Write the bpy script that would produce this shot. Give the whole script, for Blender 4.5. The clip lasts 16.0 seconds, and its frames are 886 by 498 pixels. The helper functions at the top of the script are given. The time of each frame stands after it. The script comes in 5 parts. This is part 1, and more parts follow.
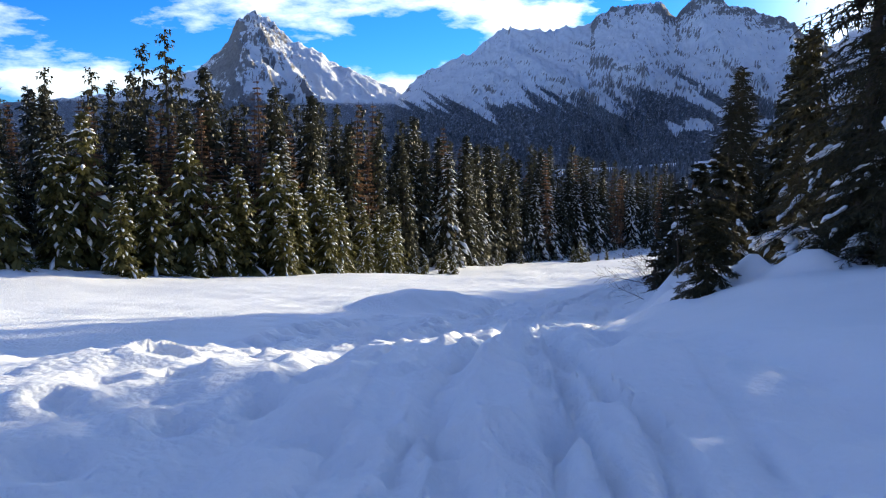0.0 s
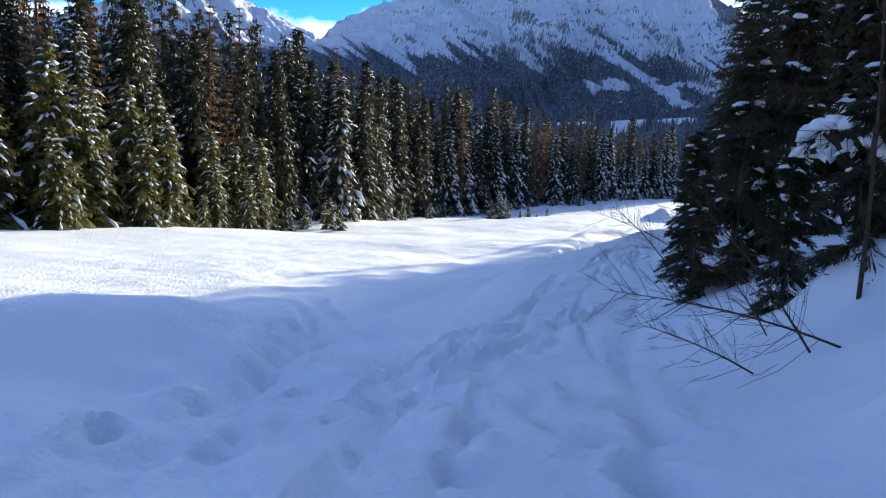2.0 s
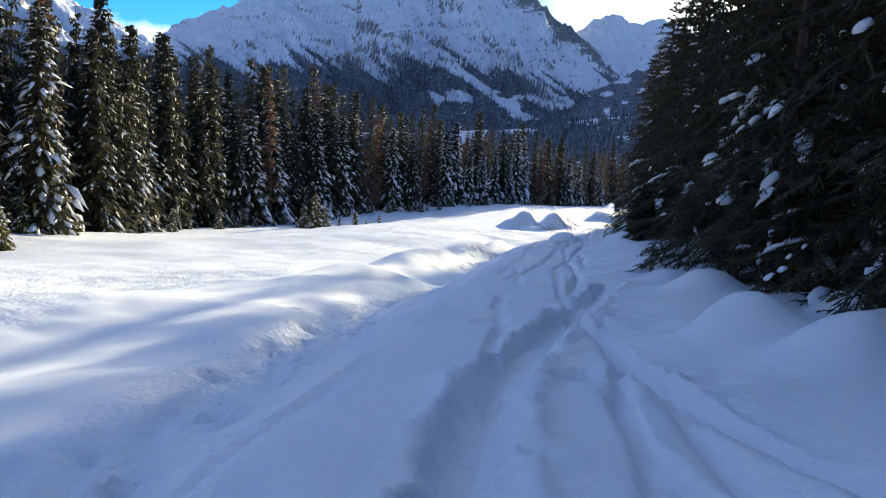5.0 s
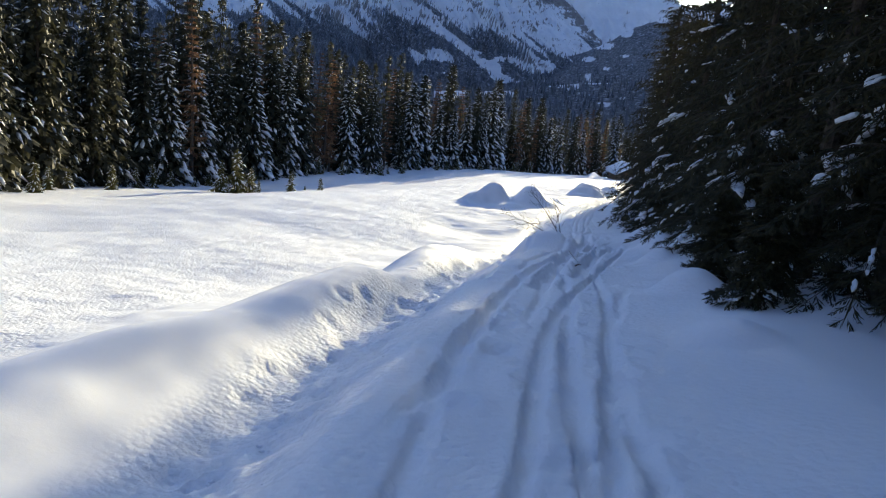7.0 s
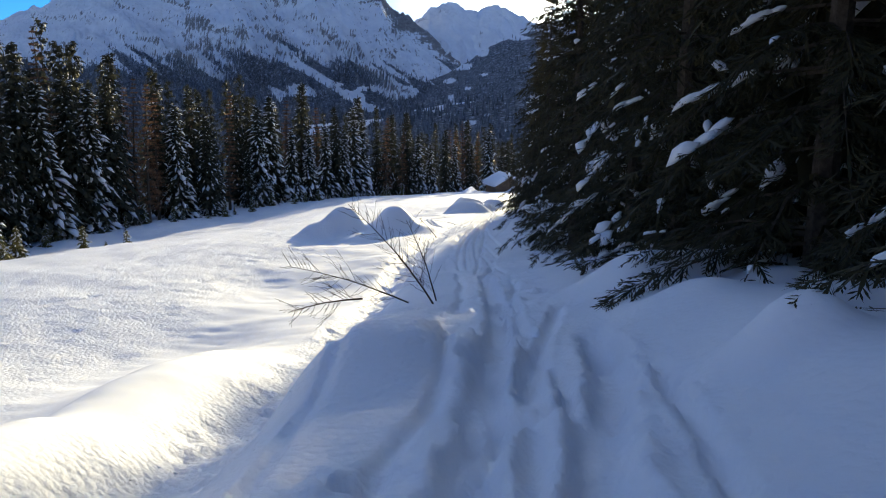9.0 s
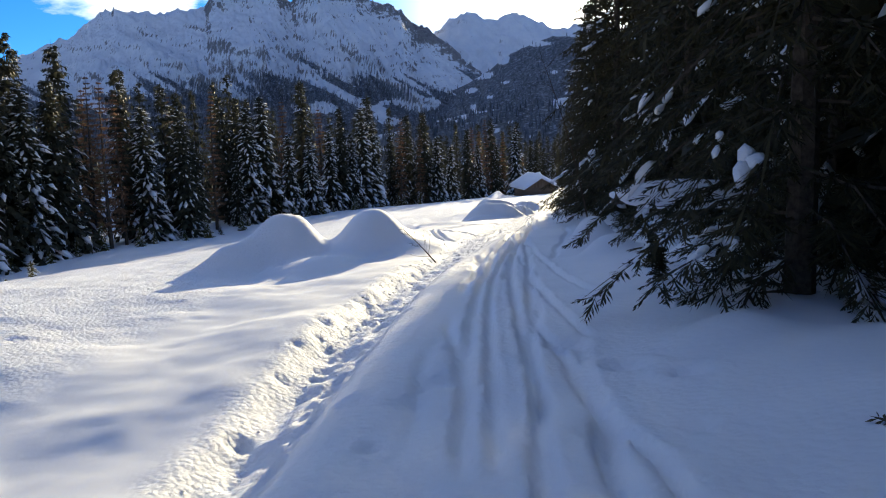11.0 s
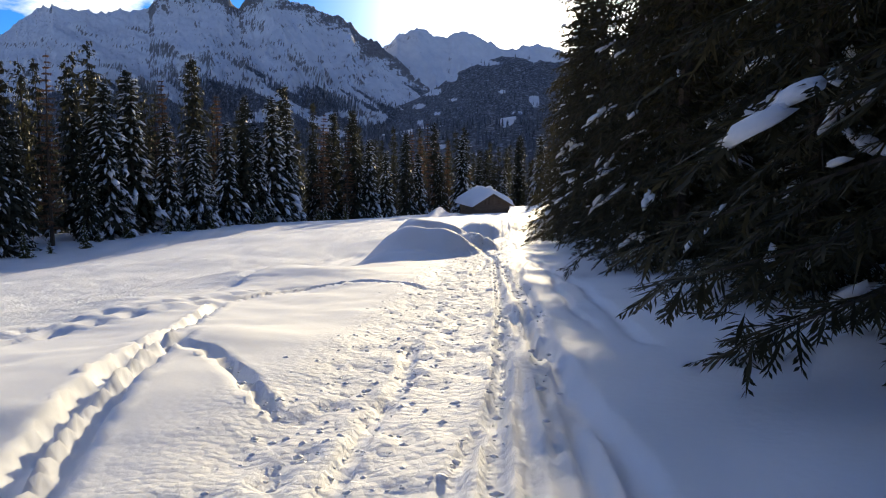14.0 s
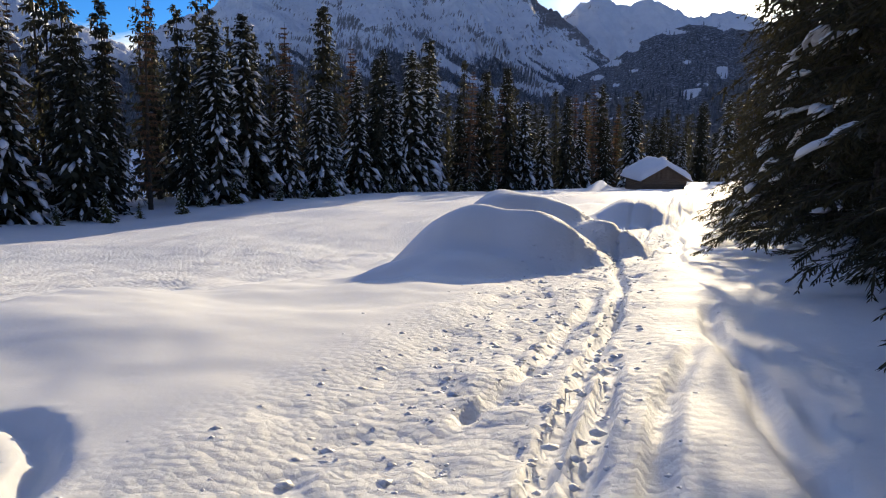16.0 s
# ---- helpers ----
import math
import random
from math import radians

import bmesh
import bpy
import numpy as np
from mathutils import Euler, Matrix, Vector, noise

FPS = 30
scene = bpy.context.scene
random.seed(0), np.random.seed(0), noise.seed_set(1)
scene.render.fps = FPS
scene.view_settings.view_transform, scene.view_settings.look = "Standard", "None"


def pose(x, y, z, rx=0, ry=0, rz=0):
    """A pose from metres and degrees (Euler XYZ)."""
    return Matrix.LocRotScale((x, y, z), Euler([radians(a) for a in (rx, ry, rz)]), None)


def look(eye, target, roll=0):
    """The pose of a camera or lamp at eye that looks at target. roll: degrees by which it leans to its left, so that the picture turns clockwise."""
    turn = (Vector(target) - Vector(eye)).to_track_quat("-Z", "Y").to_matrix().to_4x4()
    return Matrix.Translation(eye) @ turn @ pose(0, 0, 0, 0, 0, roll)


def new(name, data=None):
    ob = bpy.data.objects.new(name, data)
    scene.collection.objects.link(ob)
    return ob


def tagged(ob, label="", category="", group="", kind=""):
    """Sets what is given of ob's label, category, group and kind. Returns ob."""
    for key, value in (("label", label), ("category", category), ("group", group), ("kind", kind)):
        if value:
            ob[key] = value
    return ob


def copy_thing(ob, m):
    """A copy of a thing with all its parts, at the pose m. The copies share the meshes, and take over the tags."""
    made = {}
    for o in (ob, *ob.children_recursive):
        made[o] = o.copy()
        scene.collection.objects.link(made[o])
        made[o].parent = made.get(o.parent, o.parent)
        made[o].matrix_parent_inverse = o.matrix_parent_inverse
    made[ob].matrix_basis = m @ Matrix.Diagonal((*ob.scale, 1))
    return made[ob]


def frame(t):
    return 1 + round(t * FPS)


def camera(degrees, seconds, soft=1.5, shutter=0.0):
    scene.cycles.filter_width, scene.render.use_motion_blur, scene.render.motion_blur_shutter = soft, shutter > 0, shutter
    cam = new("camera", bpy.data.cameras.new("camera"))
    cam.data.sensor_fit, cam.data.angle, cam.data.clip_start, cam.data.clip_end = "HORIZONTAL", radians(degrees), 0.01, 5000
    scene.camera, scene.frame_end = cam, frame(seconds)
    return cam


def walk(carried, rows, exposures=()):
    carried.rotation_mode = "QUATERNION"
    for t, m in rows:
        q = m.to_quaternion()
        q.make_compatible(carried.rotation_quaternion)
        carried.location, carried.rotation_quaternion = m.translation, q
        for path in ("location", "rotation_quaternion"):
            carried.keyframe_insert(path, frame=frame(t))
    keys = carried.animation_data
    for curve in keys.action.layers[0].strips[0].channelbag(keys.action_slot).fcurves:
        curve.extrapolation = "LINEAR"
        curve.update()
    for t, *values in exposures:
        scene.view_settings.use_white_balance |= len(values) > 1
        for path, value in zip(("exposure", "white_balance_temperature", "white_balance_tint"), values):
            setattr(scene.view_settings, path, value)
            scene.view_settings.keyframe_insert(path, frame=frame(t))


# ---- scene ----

# ------------------------------------------------------------ camera and walk
cam = camera(59.0, 16.0, soft=1.1)
PATH = [
    (0, (-0.021, 0.197, -0.05), (-0.037, 2.176, -0.338), 0.1),
    (0.5, (0.38, 4.195, 0.145), (0.391, 6.178, -0.12), 0.9),
    (1, (0.959, 8.872, -0.991), (1.02, 10.84, -1.345), 2.2),
    (1.5, (1.784, 13.85, -2.077), (1.894, 15.81, -2.46), 2.9),
    (2, (2.673, 18.601, -2.86), (2.872, 20.55, -3.262), 2.7),
    (2.5, (3.744, 23.06, -3.784), (4.085, 25.004, -4.105), -0.7),
    (3, (4.89, 27.487, -4.527), (5.344, 29.412, -4.824), -3.1),
    (3.5, (6.333, 31.841, -5.199), (6.878, 33.732, -5.553), -0.4),
    (4, (7.812, 35.914, -5.763), (8.395, 37.787, -6.151), 1.3),
    (4.5, (9.063, 39.722, -6.521), (9.648, 41.574, -6.999), 1.3),
    (5, (10.517, 43.345, -7.016), (11.092, 45.227, -7.37), 3.7),
    (5.2, (11.263, 44.92, -7.278), (11.855, 46.804, -7.592), 2.9),
    (7.3, (17.904, 59.73, -8.667), (18.545, 61.57, -9.12), 6.3),
    (7.5, (18.527, 61.15, -8.945), (19.172, 62.989, -9.397), 5.8),
    (8, (20.292, 64.768, -9.649), (21.061, 66.566, -10.068), 4.1),
    (8.5, (22.179, 68.003, -10.192), (23.043, 69.764, -10.58), 2.3),
    (9, (24.306, 71.322, -10.66), (25.215, 73.067, -11.019), 0.6),
    (9.2, (25.133, 72.534, -10.853), (26.053, 74.268, -11.237), -0.7),
    (11.3, (33.32, 87.488, -13.317), (34.153, 89.279, -13.634), -2.0),
    (11.5, (33.998, 88.784, -13.456), (34.829, 90.58, -13.753), 0.2),
    (12, (36.186, 92.465, -13.975), (37.045, 94.239, -14.315), -0.7),
    (12.5, (38.339, 96.131, -14.462), (39.265, 97.891, -14.673), -1.9),
    (13, (40.291, 99.349, -14.783), (41.226, 101.094, -15.066), -0.8),
    (13.5, (42.198, 102.522, -15.109), (43.15, 104.252, -15.429), -0.9),
    (14, (43.796, 105.117, -15.323), (44.773, 106.836, -15.616), 0.2),
    (14.5, (45.977, 108.12, -15.719), (46.95, 109.83, -16.077), -2.1),
    (15, (48.022, 110.88, -15.997), (48.935, 112.624, -16.352), -1.1),
    (15.5, (49.947, 113.561, -16.433), (50.724, 115.366, -16.805), 0.2),
    (16, (51.456, 115.781, -16.73), (52.033, 117.661, -17.095), 0.7),
]
walk(cam, [(t, look(eye, target, roll)) for t, eye, target, roll in PATH], exposures=[(0.0, 1.20, 5850, 1), (2.5, 1.42, 5600, -2), (5.0, 1.36, 5900, -3), (8.5, 1.12, 6150, -2), (12.5, 1.02, 6300, 1), (14.0, 0.78, 6350, 3), (15.0, 0.62, 6350, 4), (16.0, 0.72, 6400, 5)])

# ------------------------------------------------------------ world and sun
SUN_AZ, SUN_EL = 38.0, 7.5      # degrees from +y towards +x, and above the horizon
world = bpy.data.worlds.new("sky")
scene.world = world
world.use_nodes = True
wn, wl = world.node_tree.nodes, world.node_tree.links
wn.clear()
w_out = wn.new("ShaderNodeOutputWorld")
w_bg = wn.new("ShaderNodeBackground")
w_sky = wn.new("ShaderNodeTexSky")
w_sky.sky_type, w_sky.sun_disc = "NISHITA", False
w_sky.sun_elevation, w_sky.sun_rotation = radians(SUN_EL), radians(SUN_AZ)
w_sky.altitude, w_sky.air_density, w_sky.dust_density, w_sky.ozone_density = 1500, 0.9, 0.35, 6.0
w_tc = wn.new("ShaderNodeTexCoord")
w_map = wn.new("ShaderNodeMapping")
w_map.inputs["Scale"].default_value = (5.0, 5.0, 15.0)
w_map.inputs["Location"].default_value = (0.4, 1.3, 0.2)
w_n = wn.new("ShaderNodeTexNoise")
w_n.inputs["Scale"].default_value, w_n.inputs["Detail"].default_value, w_n.inputs["Roughness"].default_value = 1.0, 9, 0.58
w_r = wn.new("ShaderNodeValToRGB")
w_r.color_ramp.elements[0].position, w_r.color_ramp.elements[1].position = 0.50, 0.64
w_mix = wn.new("ShaderNodeMixRGB")
# clouds shine brighter towards the sun
w_dot = wn.new("ShaderNodeVectorMath")
w_dot.operation = "DOT_PRODUCT"
a, e = radians(SUN_AZ), radians(SUN_EL)
w_dot.inputs[1].default_value = (math.sin(a) * math.cos(e), math.cos(a) * math.cos(e), math.sin(e))
w_pow = wn.new("ShaderNodeMath")
w_pow.operation = "POWER"
w_pow.use_clamp = True
w_pow.inputs[1].default_value = 14.0
w_lit = wn.new("ShaderNodeMixRGB")
w_lit.inputs[1].default_value = (5.4, 5.4, 5.5, 1)
w_lit.inputs[2].default_value = (34.0, 31.0, 27.0, 1)
wl.new(w_tc.outputs["Generated"], w_dot.inputs[0])
wl.new(w_dot.outputs["Value"], w_pow.inputs[0])
wl.new(w_pow.outputs[0], w_lit.inputs["Fac"])
wl.new(w_lit.outputs["Color"], w_mix.inputs[2])
wl.new(w_tc.outputs["Generated"], w_map.inputs["Vector"])
wl.new(w_map.outputs["Vector"], w_n.inputs["Vector"])
wl.new(w_n.outputs["Fac"], w_r.inputs["Fac"])
# the clouds hang over the mountains and thin out overhead
w_sep = wn.new("ShaderNodeSeparateXYZ")
w_fade = wn.new("ShaderNodeMapRange")
w_fade.inputs["From Min"].default_value, w_fade.inputs["From Max"].default_value = 0.28, 0.50
w_fade.inputs["To Min"].default_value, w_fade.inputs["To Max"].default_value = 1.0, 0.55
w_mul = wn.new("ShaderNodeMath")
w_mul.operation = "MULTIPLY"
wl.new(w_tc.outputs["Generated"], w_sep.inputs[0])
wl.new(w_sep.outputs["Z"], w_fade.inputs["Value"])
wl.new(w_r.outputs["Color"], w_mul.inputs[0])
wl.new(w_fade.outputs["Result"], w_mul.inputs[1])
w_halo = wn.new("ShaderNodeMath")        # thin bright cloud round the sun
w_halo.operation = "POWER"
w_halo.use_clamp = True
w_halo.inputs[1].default_value = 70.0
w_max = wn.new("ShaderNodeMath")
w_max.operation = "MAXIMUM"
wl.new(w_dot.outputs["Value"], w_halo.inputs[0])
wl.new(w_halo.outputs[0], w_max.inputs[0])
wl.new(w_mul.outputs[0], w_max.inputs[1])
wl.new(w_max.outputs[0], w_mix.inputs["Fac"])
w_tint = wn.new("ShaderNodeMixRGB")      # the deep blue of thin mountain air
w_tint.blend_type = "MULTIPLY"
w_tint.inputs["Fac"].default_value = 1.0
w_tint.inputs[2].default_value = (0.62, 0.73, 0.90, 1)
wl.new(w_sky.outputs["Color"], w_tint.inputs[1])
wl.new(w_tint.outputs["Color"], w_mix.inputs[1])
wl.new(w_mix.outputs["Color"], w_bg.inputs["Color"])
w_bg.inputs["Strength"].default_value = 0.125
wl.new(w_bg.outputs["Background"], w_out.inputs["Surface"])

a, e = radians(SUN_AZ), radians(SUN_EL)
sun_dir = Vector((math.sin(a) * math.cos(e), math.cos(a) * math.cos(e), math.sin(e)))
sun = new("sun", bpy.data.lights.new("sun", "SUN"))
sun.data.energy, sun.data.angle, sun.data.color = 4.6, radians(0.55), (1.0, 0.79, 0.52)
sun.matrix_world = look(sun_dir * 300, (0, 0, 0))


# ------------------------------------------------------------ materials
def material(name, rough=0.7, spec=0.3):
    m = bpy.data.materials.new(name)
    m.use_nodes = True
    b = m.node_tree.nodes["Principled BSDF"]
    b.inputs["Roughness"].default_value = rough
    b.inputs["Specular IOR Level"].default_value = spec
    return m, m.node_tree.nodes, m.node_tree.links, b


def noise_node(nodes, links, scale, detail=4, rough=0.55, coord="Object", vec=None):
    n = nodes.new("ShaderNodeTexNoise")
    n.inputs["Scale"].default_value, n.inputs["Detail"].default_value, n.inputs["Roughness"].default_value = scale, detail, rough
    if vec is None:
        tc = nodes.new("ShaderNodeTexCoord")
        vec = tc.outputs[coord]
    links.new(vec, n.inputs["Vector"])
    return n


def ramp(nodes, links, fac, stops):
    r = nodes.new("ShaderNodeValToRGB")
    els = r.color_ramp.elements
    while len(els) < len(stops):
        els.new(0.5)
    for el, (p, c) in zip(els, stops):
        el.position, el.color = p, (*c, 1)
    links.new(fac, r.inputs["Fac"])
    return r


def bumped(nodes, links, b, height, strength, dist):
    n = nodes.new("ShaderNodeBump")
    n.inputs["Strength"].default_value, n.inputs["Distance"].default_value = strength, dist
    links.new(height, n.inputs["Height"])
    links.new(n.outputs["Normal"], b.inputs["Normal"])
    return n


def mat_snow_ground():
    m, n, l, b = material("snow_ground", 0.75, 0.25)
    b.inputs["Subsurface Weight"].default_value = 0.5
    b.inputs["Subsurface Radius"].default_value = (1.0, 0.95, 0.9)
    b.inputs["Subsurface Scale"].default_value = 0.06
    big = noise_node(n, l, 0.35, 5)
    fine = noise_node(n, l, 9.0, 8, 0.65)
    tiny = noise_node(n, l, 60.0, 3, 0.6)
    r = ramp(n, l, big.outputs["Fac"], [(0.3, (0.80, 0.82, 0.85)), (0.7, (0.88, 0.89, 0.91))])
    l.new(r.outputs["Color"], b.inputs["Base Color"])
    add = n.new("ShaderNodeMath")
    add.operation = "MULTIPLY_ADD"
    add.inputs[1].default_value = 0.25
    l.new(tiny.outputs["Fac"], add.inputs[0])
    l.new(fine.outputs["Fac"], add.inputs[2])
    at = n.new("ShaderNodeAttribute")
    at.attribute_name = "trodden"
    lump = noise_node(n, l, 14.0, 6, 0.7)
    cell = n.new("ShaderNodeTexVoronoi")
    cell.inputs["Scale"].default_value = 13.0
    tc = n.new("ShaderNodeTexCoord")
    l.new(tc.outputs["Object"], cell.inputs["Vector"])
    sub = n.new("ShaderNodeMath")
    sub.operation = "MULTIPLY_ADD"
    sub.inputs[1].default_value = -0.9
    l.new(cell.outputs["Distance"], sub.inputs[0])
    l.new(lump.outputs["Fac"], sub.inputs[2])
    mul = n.new("ShaderNodeMath")
    mul.operation = "MULTIPLY"
    l.new(sub.outputs[0], mul.inputs[0])
    l.new(at.outputs["Fac"], mul.inputs[1])
    tot = n.new("ShaderNodeMath")
    tot.operation = "MULTIPLY_ADD"
    tot.inputs[1].default_value = 1.5
    calm = n.new("ShaderNodeMath")
    calm.operation = "MULTIPLY"
    calm.inputs[1].default_value = 0.11
    l.new(add.outputs[0], calm.inputs[0])
    l.new(mul.outputs[0], tot.inputs[0])
    l.new(calm.outputs[0], tot.inputs[2])
    bumped(n, l, b, tot.outputs[0], 0.6, 0.035)
    return m


def mat_snow():
    m, n, l, b = material("snow_clump", 0.7, 0.25)
    f = noise_node(n, l, 7.0, 5, 0.6)
    r = ramp(n, l, f.outputs["Fac"], [(0.3, (0.80, 0.82, 0.86)), (0.7, (0.88, 0.89, 0.91))])
    l.new(r.outputs["Color"], b.inputs["Base Color"])
    bumped(n, l, b, f.outputs["Fac"], 0.6, 0.06)
    return m


def mat_foliage(name, dark, light):
    m, n, l, b = material(name, 0.6, 0.25)
    g = n.new("ShaderNodeNewGeometry")
    f = noise_node(n, l, 1.3, 3)
    mixf = n.new("ShaderNodeMath")
    mixf.operation = "MULTIPLY_ADD"
    mixf.inputs[1].default_value = 0.6
    l.new(g.outputs["Random Per Island"], mixf.inputs[0])
    mul = n.new("ShaderNodeMath")
    mul.operation = "MULTIPLY"
    mul.inputs[1].default_value = 0.45
    l.new(f.outputs["Fac"], mul.inputs[0])
    l.new(mul.outputs[0], mixf.inputs[2])
    r = ramp(n, l, mixf.outputs[0], [(0.1, dark), (0.9, light)])
    l.new(r.outputs["Color"], b.inputs["Base Color"])
    tr = n.new("ShaderNodeBsdfTranslucent")
    l.new(r.outputs["Color"], tr.inputs["Color"])
    mx = n.new("ShaderNodeMixShader")
    mx.inputs[0].default_value = 0.35
    out = n["Material Output"]
    l.new(b.outputs[0], mx.inputs[1])
    l.new(tr.outputs[0], mx.inputs[2])
    l.new(mx.outputs[0], out.inputs["Surface"])
    return m


def mat_bark(name, dark, light, scale=14.0):
    m, n, l, b = material(name, 0.9, 0.15)
    f = noise_node(n, l, scale, 6, 0.65)
    r = ramp(n, l, f.outputs["Fac"], [(0.3, dark), (0.7, light)])
    l.new(r.outputs["Color"], b.inputs["Base Color"])
    bumped(n, l, b, f.outputs["Fac"], 0.8, 0.02)
    return m


def mat_wood():
    m, n, l, b = material("weathered_wood", 0.85, 0.2)
    tc = n.new("ShaderNodeTexCoord")
    mp = n.new("ShaderNodeMapping")
    mp.inputs["Scale"].default_value = (1.0, 1.0, 9.0)
    l.new(tc.outputs["Object"], mp.inputs["Vector"])
    f = noise_node(n, l, 3.0, 6, 0.6, vec=mp.outputs["Vector"])
    oi = n.new("ShaderNodeObjectInfo")
    ad = n.new("ShaderNodeMath")
    ad.operation = "MULTIPLY_ADD"
    ad.inputs[1].default_value = 0.35
    l.new(oi.outputs["Random"], ad.inputs[0])
    l.new(f.outputs["Fac"], ad.inputs[2])
    r = ramp(n, l, ad.outputs[0], [(0.3, (0.10, 0.065, 0.04)), (0.95, (0.24, 0.17, 0.11))])
    l.new(r.outputs["Color"], b.inputs["Base Color"])
    bumped(n, l, b, f.outputs["Fac"], 0.5, 0.01)
    return m


def mat_mountain(name):
    """Snow, with rock where the attribute "rock" says so and forest where "wood" does, both ragged by noise."""
    m, n, l, b = material(name, 0.85, 0.15)
    g = n.new("ShaderNodeNewGeometry")
    coarse = noise_node(n, l, 0.012, 8, 0.65, vec=g.outputs["Position"])
    fine = noise_node(n, l, 0.045, 8, 0.72, vec=g.outputs["Position"])
    grain = noise_node(n, l, 0.10, 5, 0.7, vec=g.outputs["Position"])

    def ragged(attr, noise_out, amount, lo, hi):
        at = n.new("ShaderNodeAttribute")
        at.attribute_name = attr
        mad = n.new("ShaderNodeMath")
        mad.operation = "MULTIPLY_ADD"
        mad.inputs[1].default_value = amount
        l.new(noise_out, mad.inputs[0])
        l.new(at.outputs["Fac"], mad.inputs[2])
        mr = n.new("ShaderNodeMapRange")
        mr.inputs["From Min"].default_value, mr.inputs["From Max"].default_value = lo + amount * 0.5, hi + amount * 0.5
        l.new(mad.outputs[0], mr.inputs["Value"])
        return mr.outputs["Result"]
    snow = ramp(n, l, coarse.outputs["Fac"], [(0.35, (0.78, 0.80, 0.84)), (0.65, (0.90, 0.91, 0.93))])
    rock = ramp(n, l, fine.outputs["Fac"], [(0.3, (0.13, 0.125, 0.125)), (0.7, (0.34, 0.32, 0.31))])
    wood = ramp(n, l, grain.outputs["Fac"], [(0.36, (0.07, 0.08, 0.085)), (0.52, (0.15, 0.16, 0.175)), (0.66, (0.48, 0.50, 0.54))])
    mix = n.new("ShaderNodeMixRGB")
    l.new(ragged("rock", fine.outputs["Fac"], 1.5, 0.42, 0.60), mix.inputs[0])
    l.new(snow.outputs["Color"], mix.inputs[1])
    l.new(rock.outputs["Color"], mix.inputs[2])
    mix2 = n.new("ShaderNodeMixRGB")
    l.new(ragged("wood", grain.outputs["Fac"], 0.9, 0.40, 0.60), mix2.inputs[0])
    l.new(mix.outputs["Color"], mix2.inputs[1])
    l.new(wood.outputs["Color"], mix2.inputs[2])
    l.new(mix2.outputs["Color"], b.inputs["Base Color"])
    bumped(n, l, b, fine.outputs["Fac"], 1.0, 14.0)
    return m


SNOW_GROUND = mat_snow_ground()
SNOW = mat_snow()
NEEDLES = mat_foliage("spruce_needles", (0.019, 0.019, 0.009), (0.075, 0.064, 0.028))
NEEDLES_FAR = mat_foliage("far_spruce_needles", (0.018, 0.021, 0.013), (0.075, 0.072, 0.042))
# lit version of the needles: warm sunlight is put into this yellow-green
NEEDLES_SUNLIT = mat_foliage("sunlit_spruce_needles", (0.05, 0.050, 0.014), (0.17, 0.155, 0.05))
LARCH = mat_foliage("larch_twigs", (0.09, 0.05, 0.028), (0.30, 0.17, 0.09))
BARK = mat_bark("spruce_bark", (0.035, 0.028, 0.022), (0.11, 0.09, 0.07))
TWIG = mat_bark("twig_bark", (0.035, 0.024, 0.016), (0.10, 0.07, 0.045), 30)
WOOD = mat_wood()


# ------------------------------------------------------------ mesh helpers
def mesh_object(name, verts, faces, mat, parent=None, label="", smooth=False):
    me = bpy.data.meshes.new(name)
    me.from_pydata([tuple(v) for v in verts], [], faces)
    me.materials.append(mat)
    if smooth:
        me.shade_smooth()
    me.update()
    ob = new(name, me)
    if parent is not None:
        ob.parent = parent
    if label:
        ob["label"] = label
    return ob


def part(name, bm, mat, parent, label=""):
    me = bpy.data.meshes.new(name)
    bm.to_mesh(me)
    bm.free()
    me.materials.append(mat)
    ob = new(name, me)
    ob.parent = parent
    if label:
        ob["label"] = label
    return ob


# smooth value noise on a plane, for relief
def vnoise(x, y, seed):
    xi, yi = np.floor(x).astype(np.int64), np.floor(y).astype(np.int64)
    fx, fy = x - xi, y - yi
    fx, fy = fx * fx * fx * (fx * (fx * 6 - 15) + 10), fy * fy * fy * (fy * (fy * 6 - 15) + 10)

    def h(i, j):
        k = (i * 374761393 + j * 668265263 + seed * 974711) & 0x7FFFFFFF
        k = ((k ^ (k >> 13)) * 1274126177) & 0x7FFFFFFF
        return ((k ^ (k >> 16)) & 0xFFFF) / 65535.0
    return (h(xi, yi) * (1 - fx) + h(xi + 1, yi) * fx) * (1 - fy) + (h(xi, yi + 1) * (1 - fx) + h(xi + 1, yi + 1) * fx) * fy


def fbm(x, y, seed, octaves=5, gain=0.5):
    out, amp, tot = 0.0, 1.0, 0.0
    for k in range(octaves):
        out = out + amp * vnoise(x * 2.0 ** k + 17.3 * k, y * 2.0 ** k + 9.1 * k, seed + k)
        tot, amp = tot + amp, amp * gain
    return out / tot


def ridged(x, y, seed, octaves=6, gain=0.5):
    out, amp, tot = 0.0, 1.0, 0.0
    for k in range(octaves):
        v = 1 - np.abs(2 * vnoise(x * 2.0 ** k + 5.7 * k, y * 2.0 ** k + 3.3 * k, seed + k) - 1)
        out = out + amp * v * v
        tot, amp = tot + amp, amp * gain
    return out / tot


def sstep(a, b, x):
    t = np.clip((x - a) / (b - a), 0, 1)
    return t * t * (3 - 2 * t)


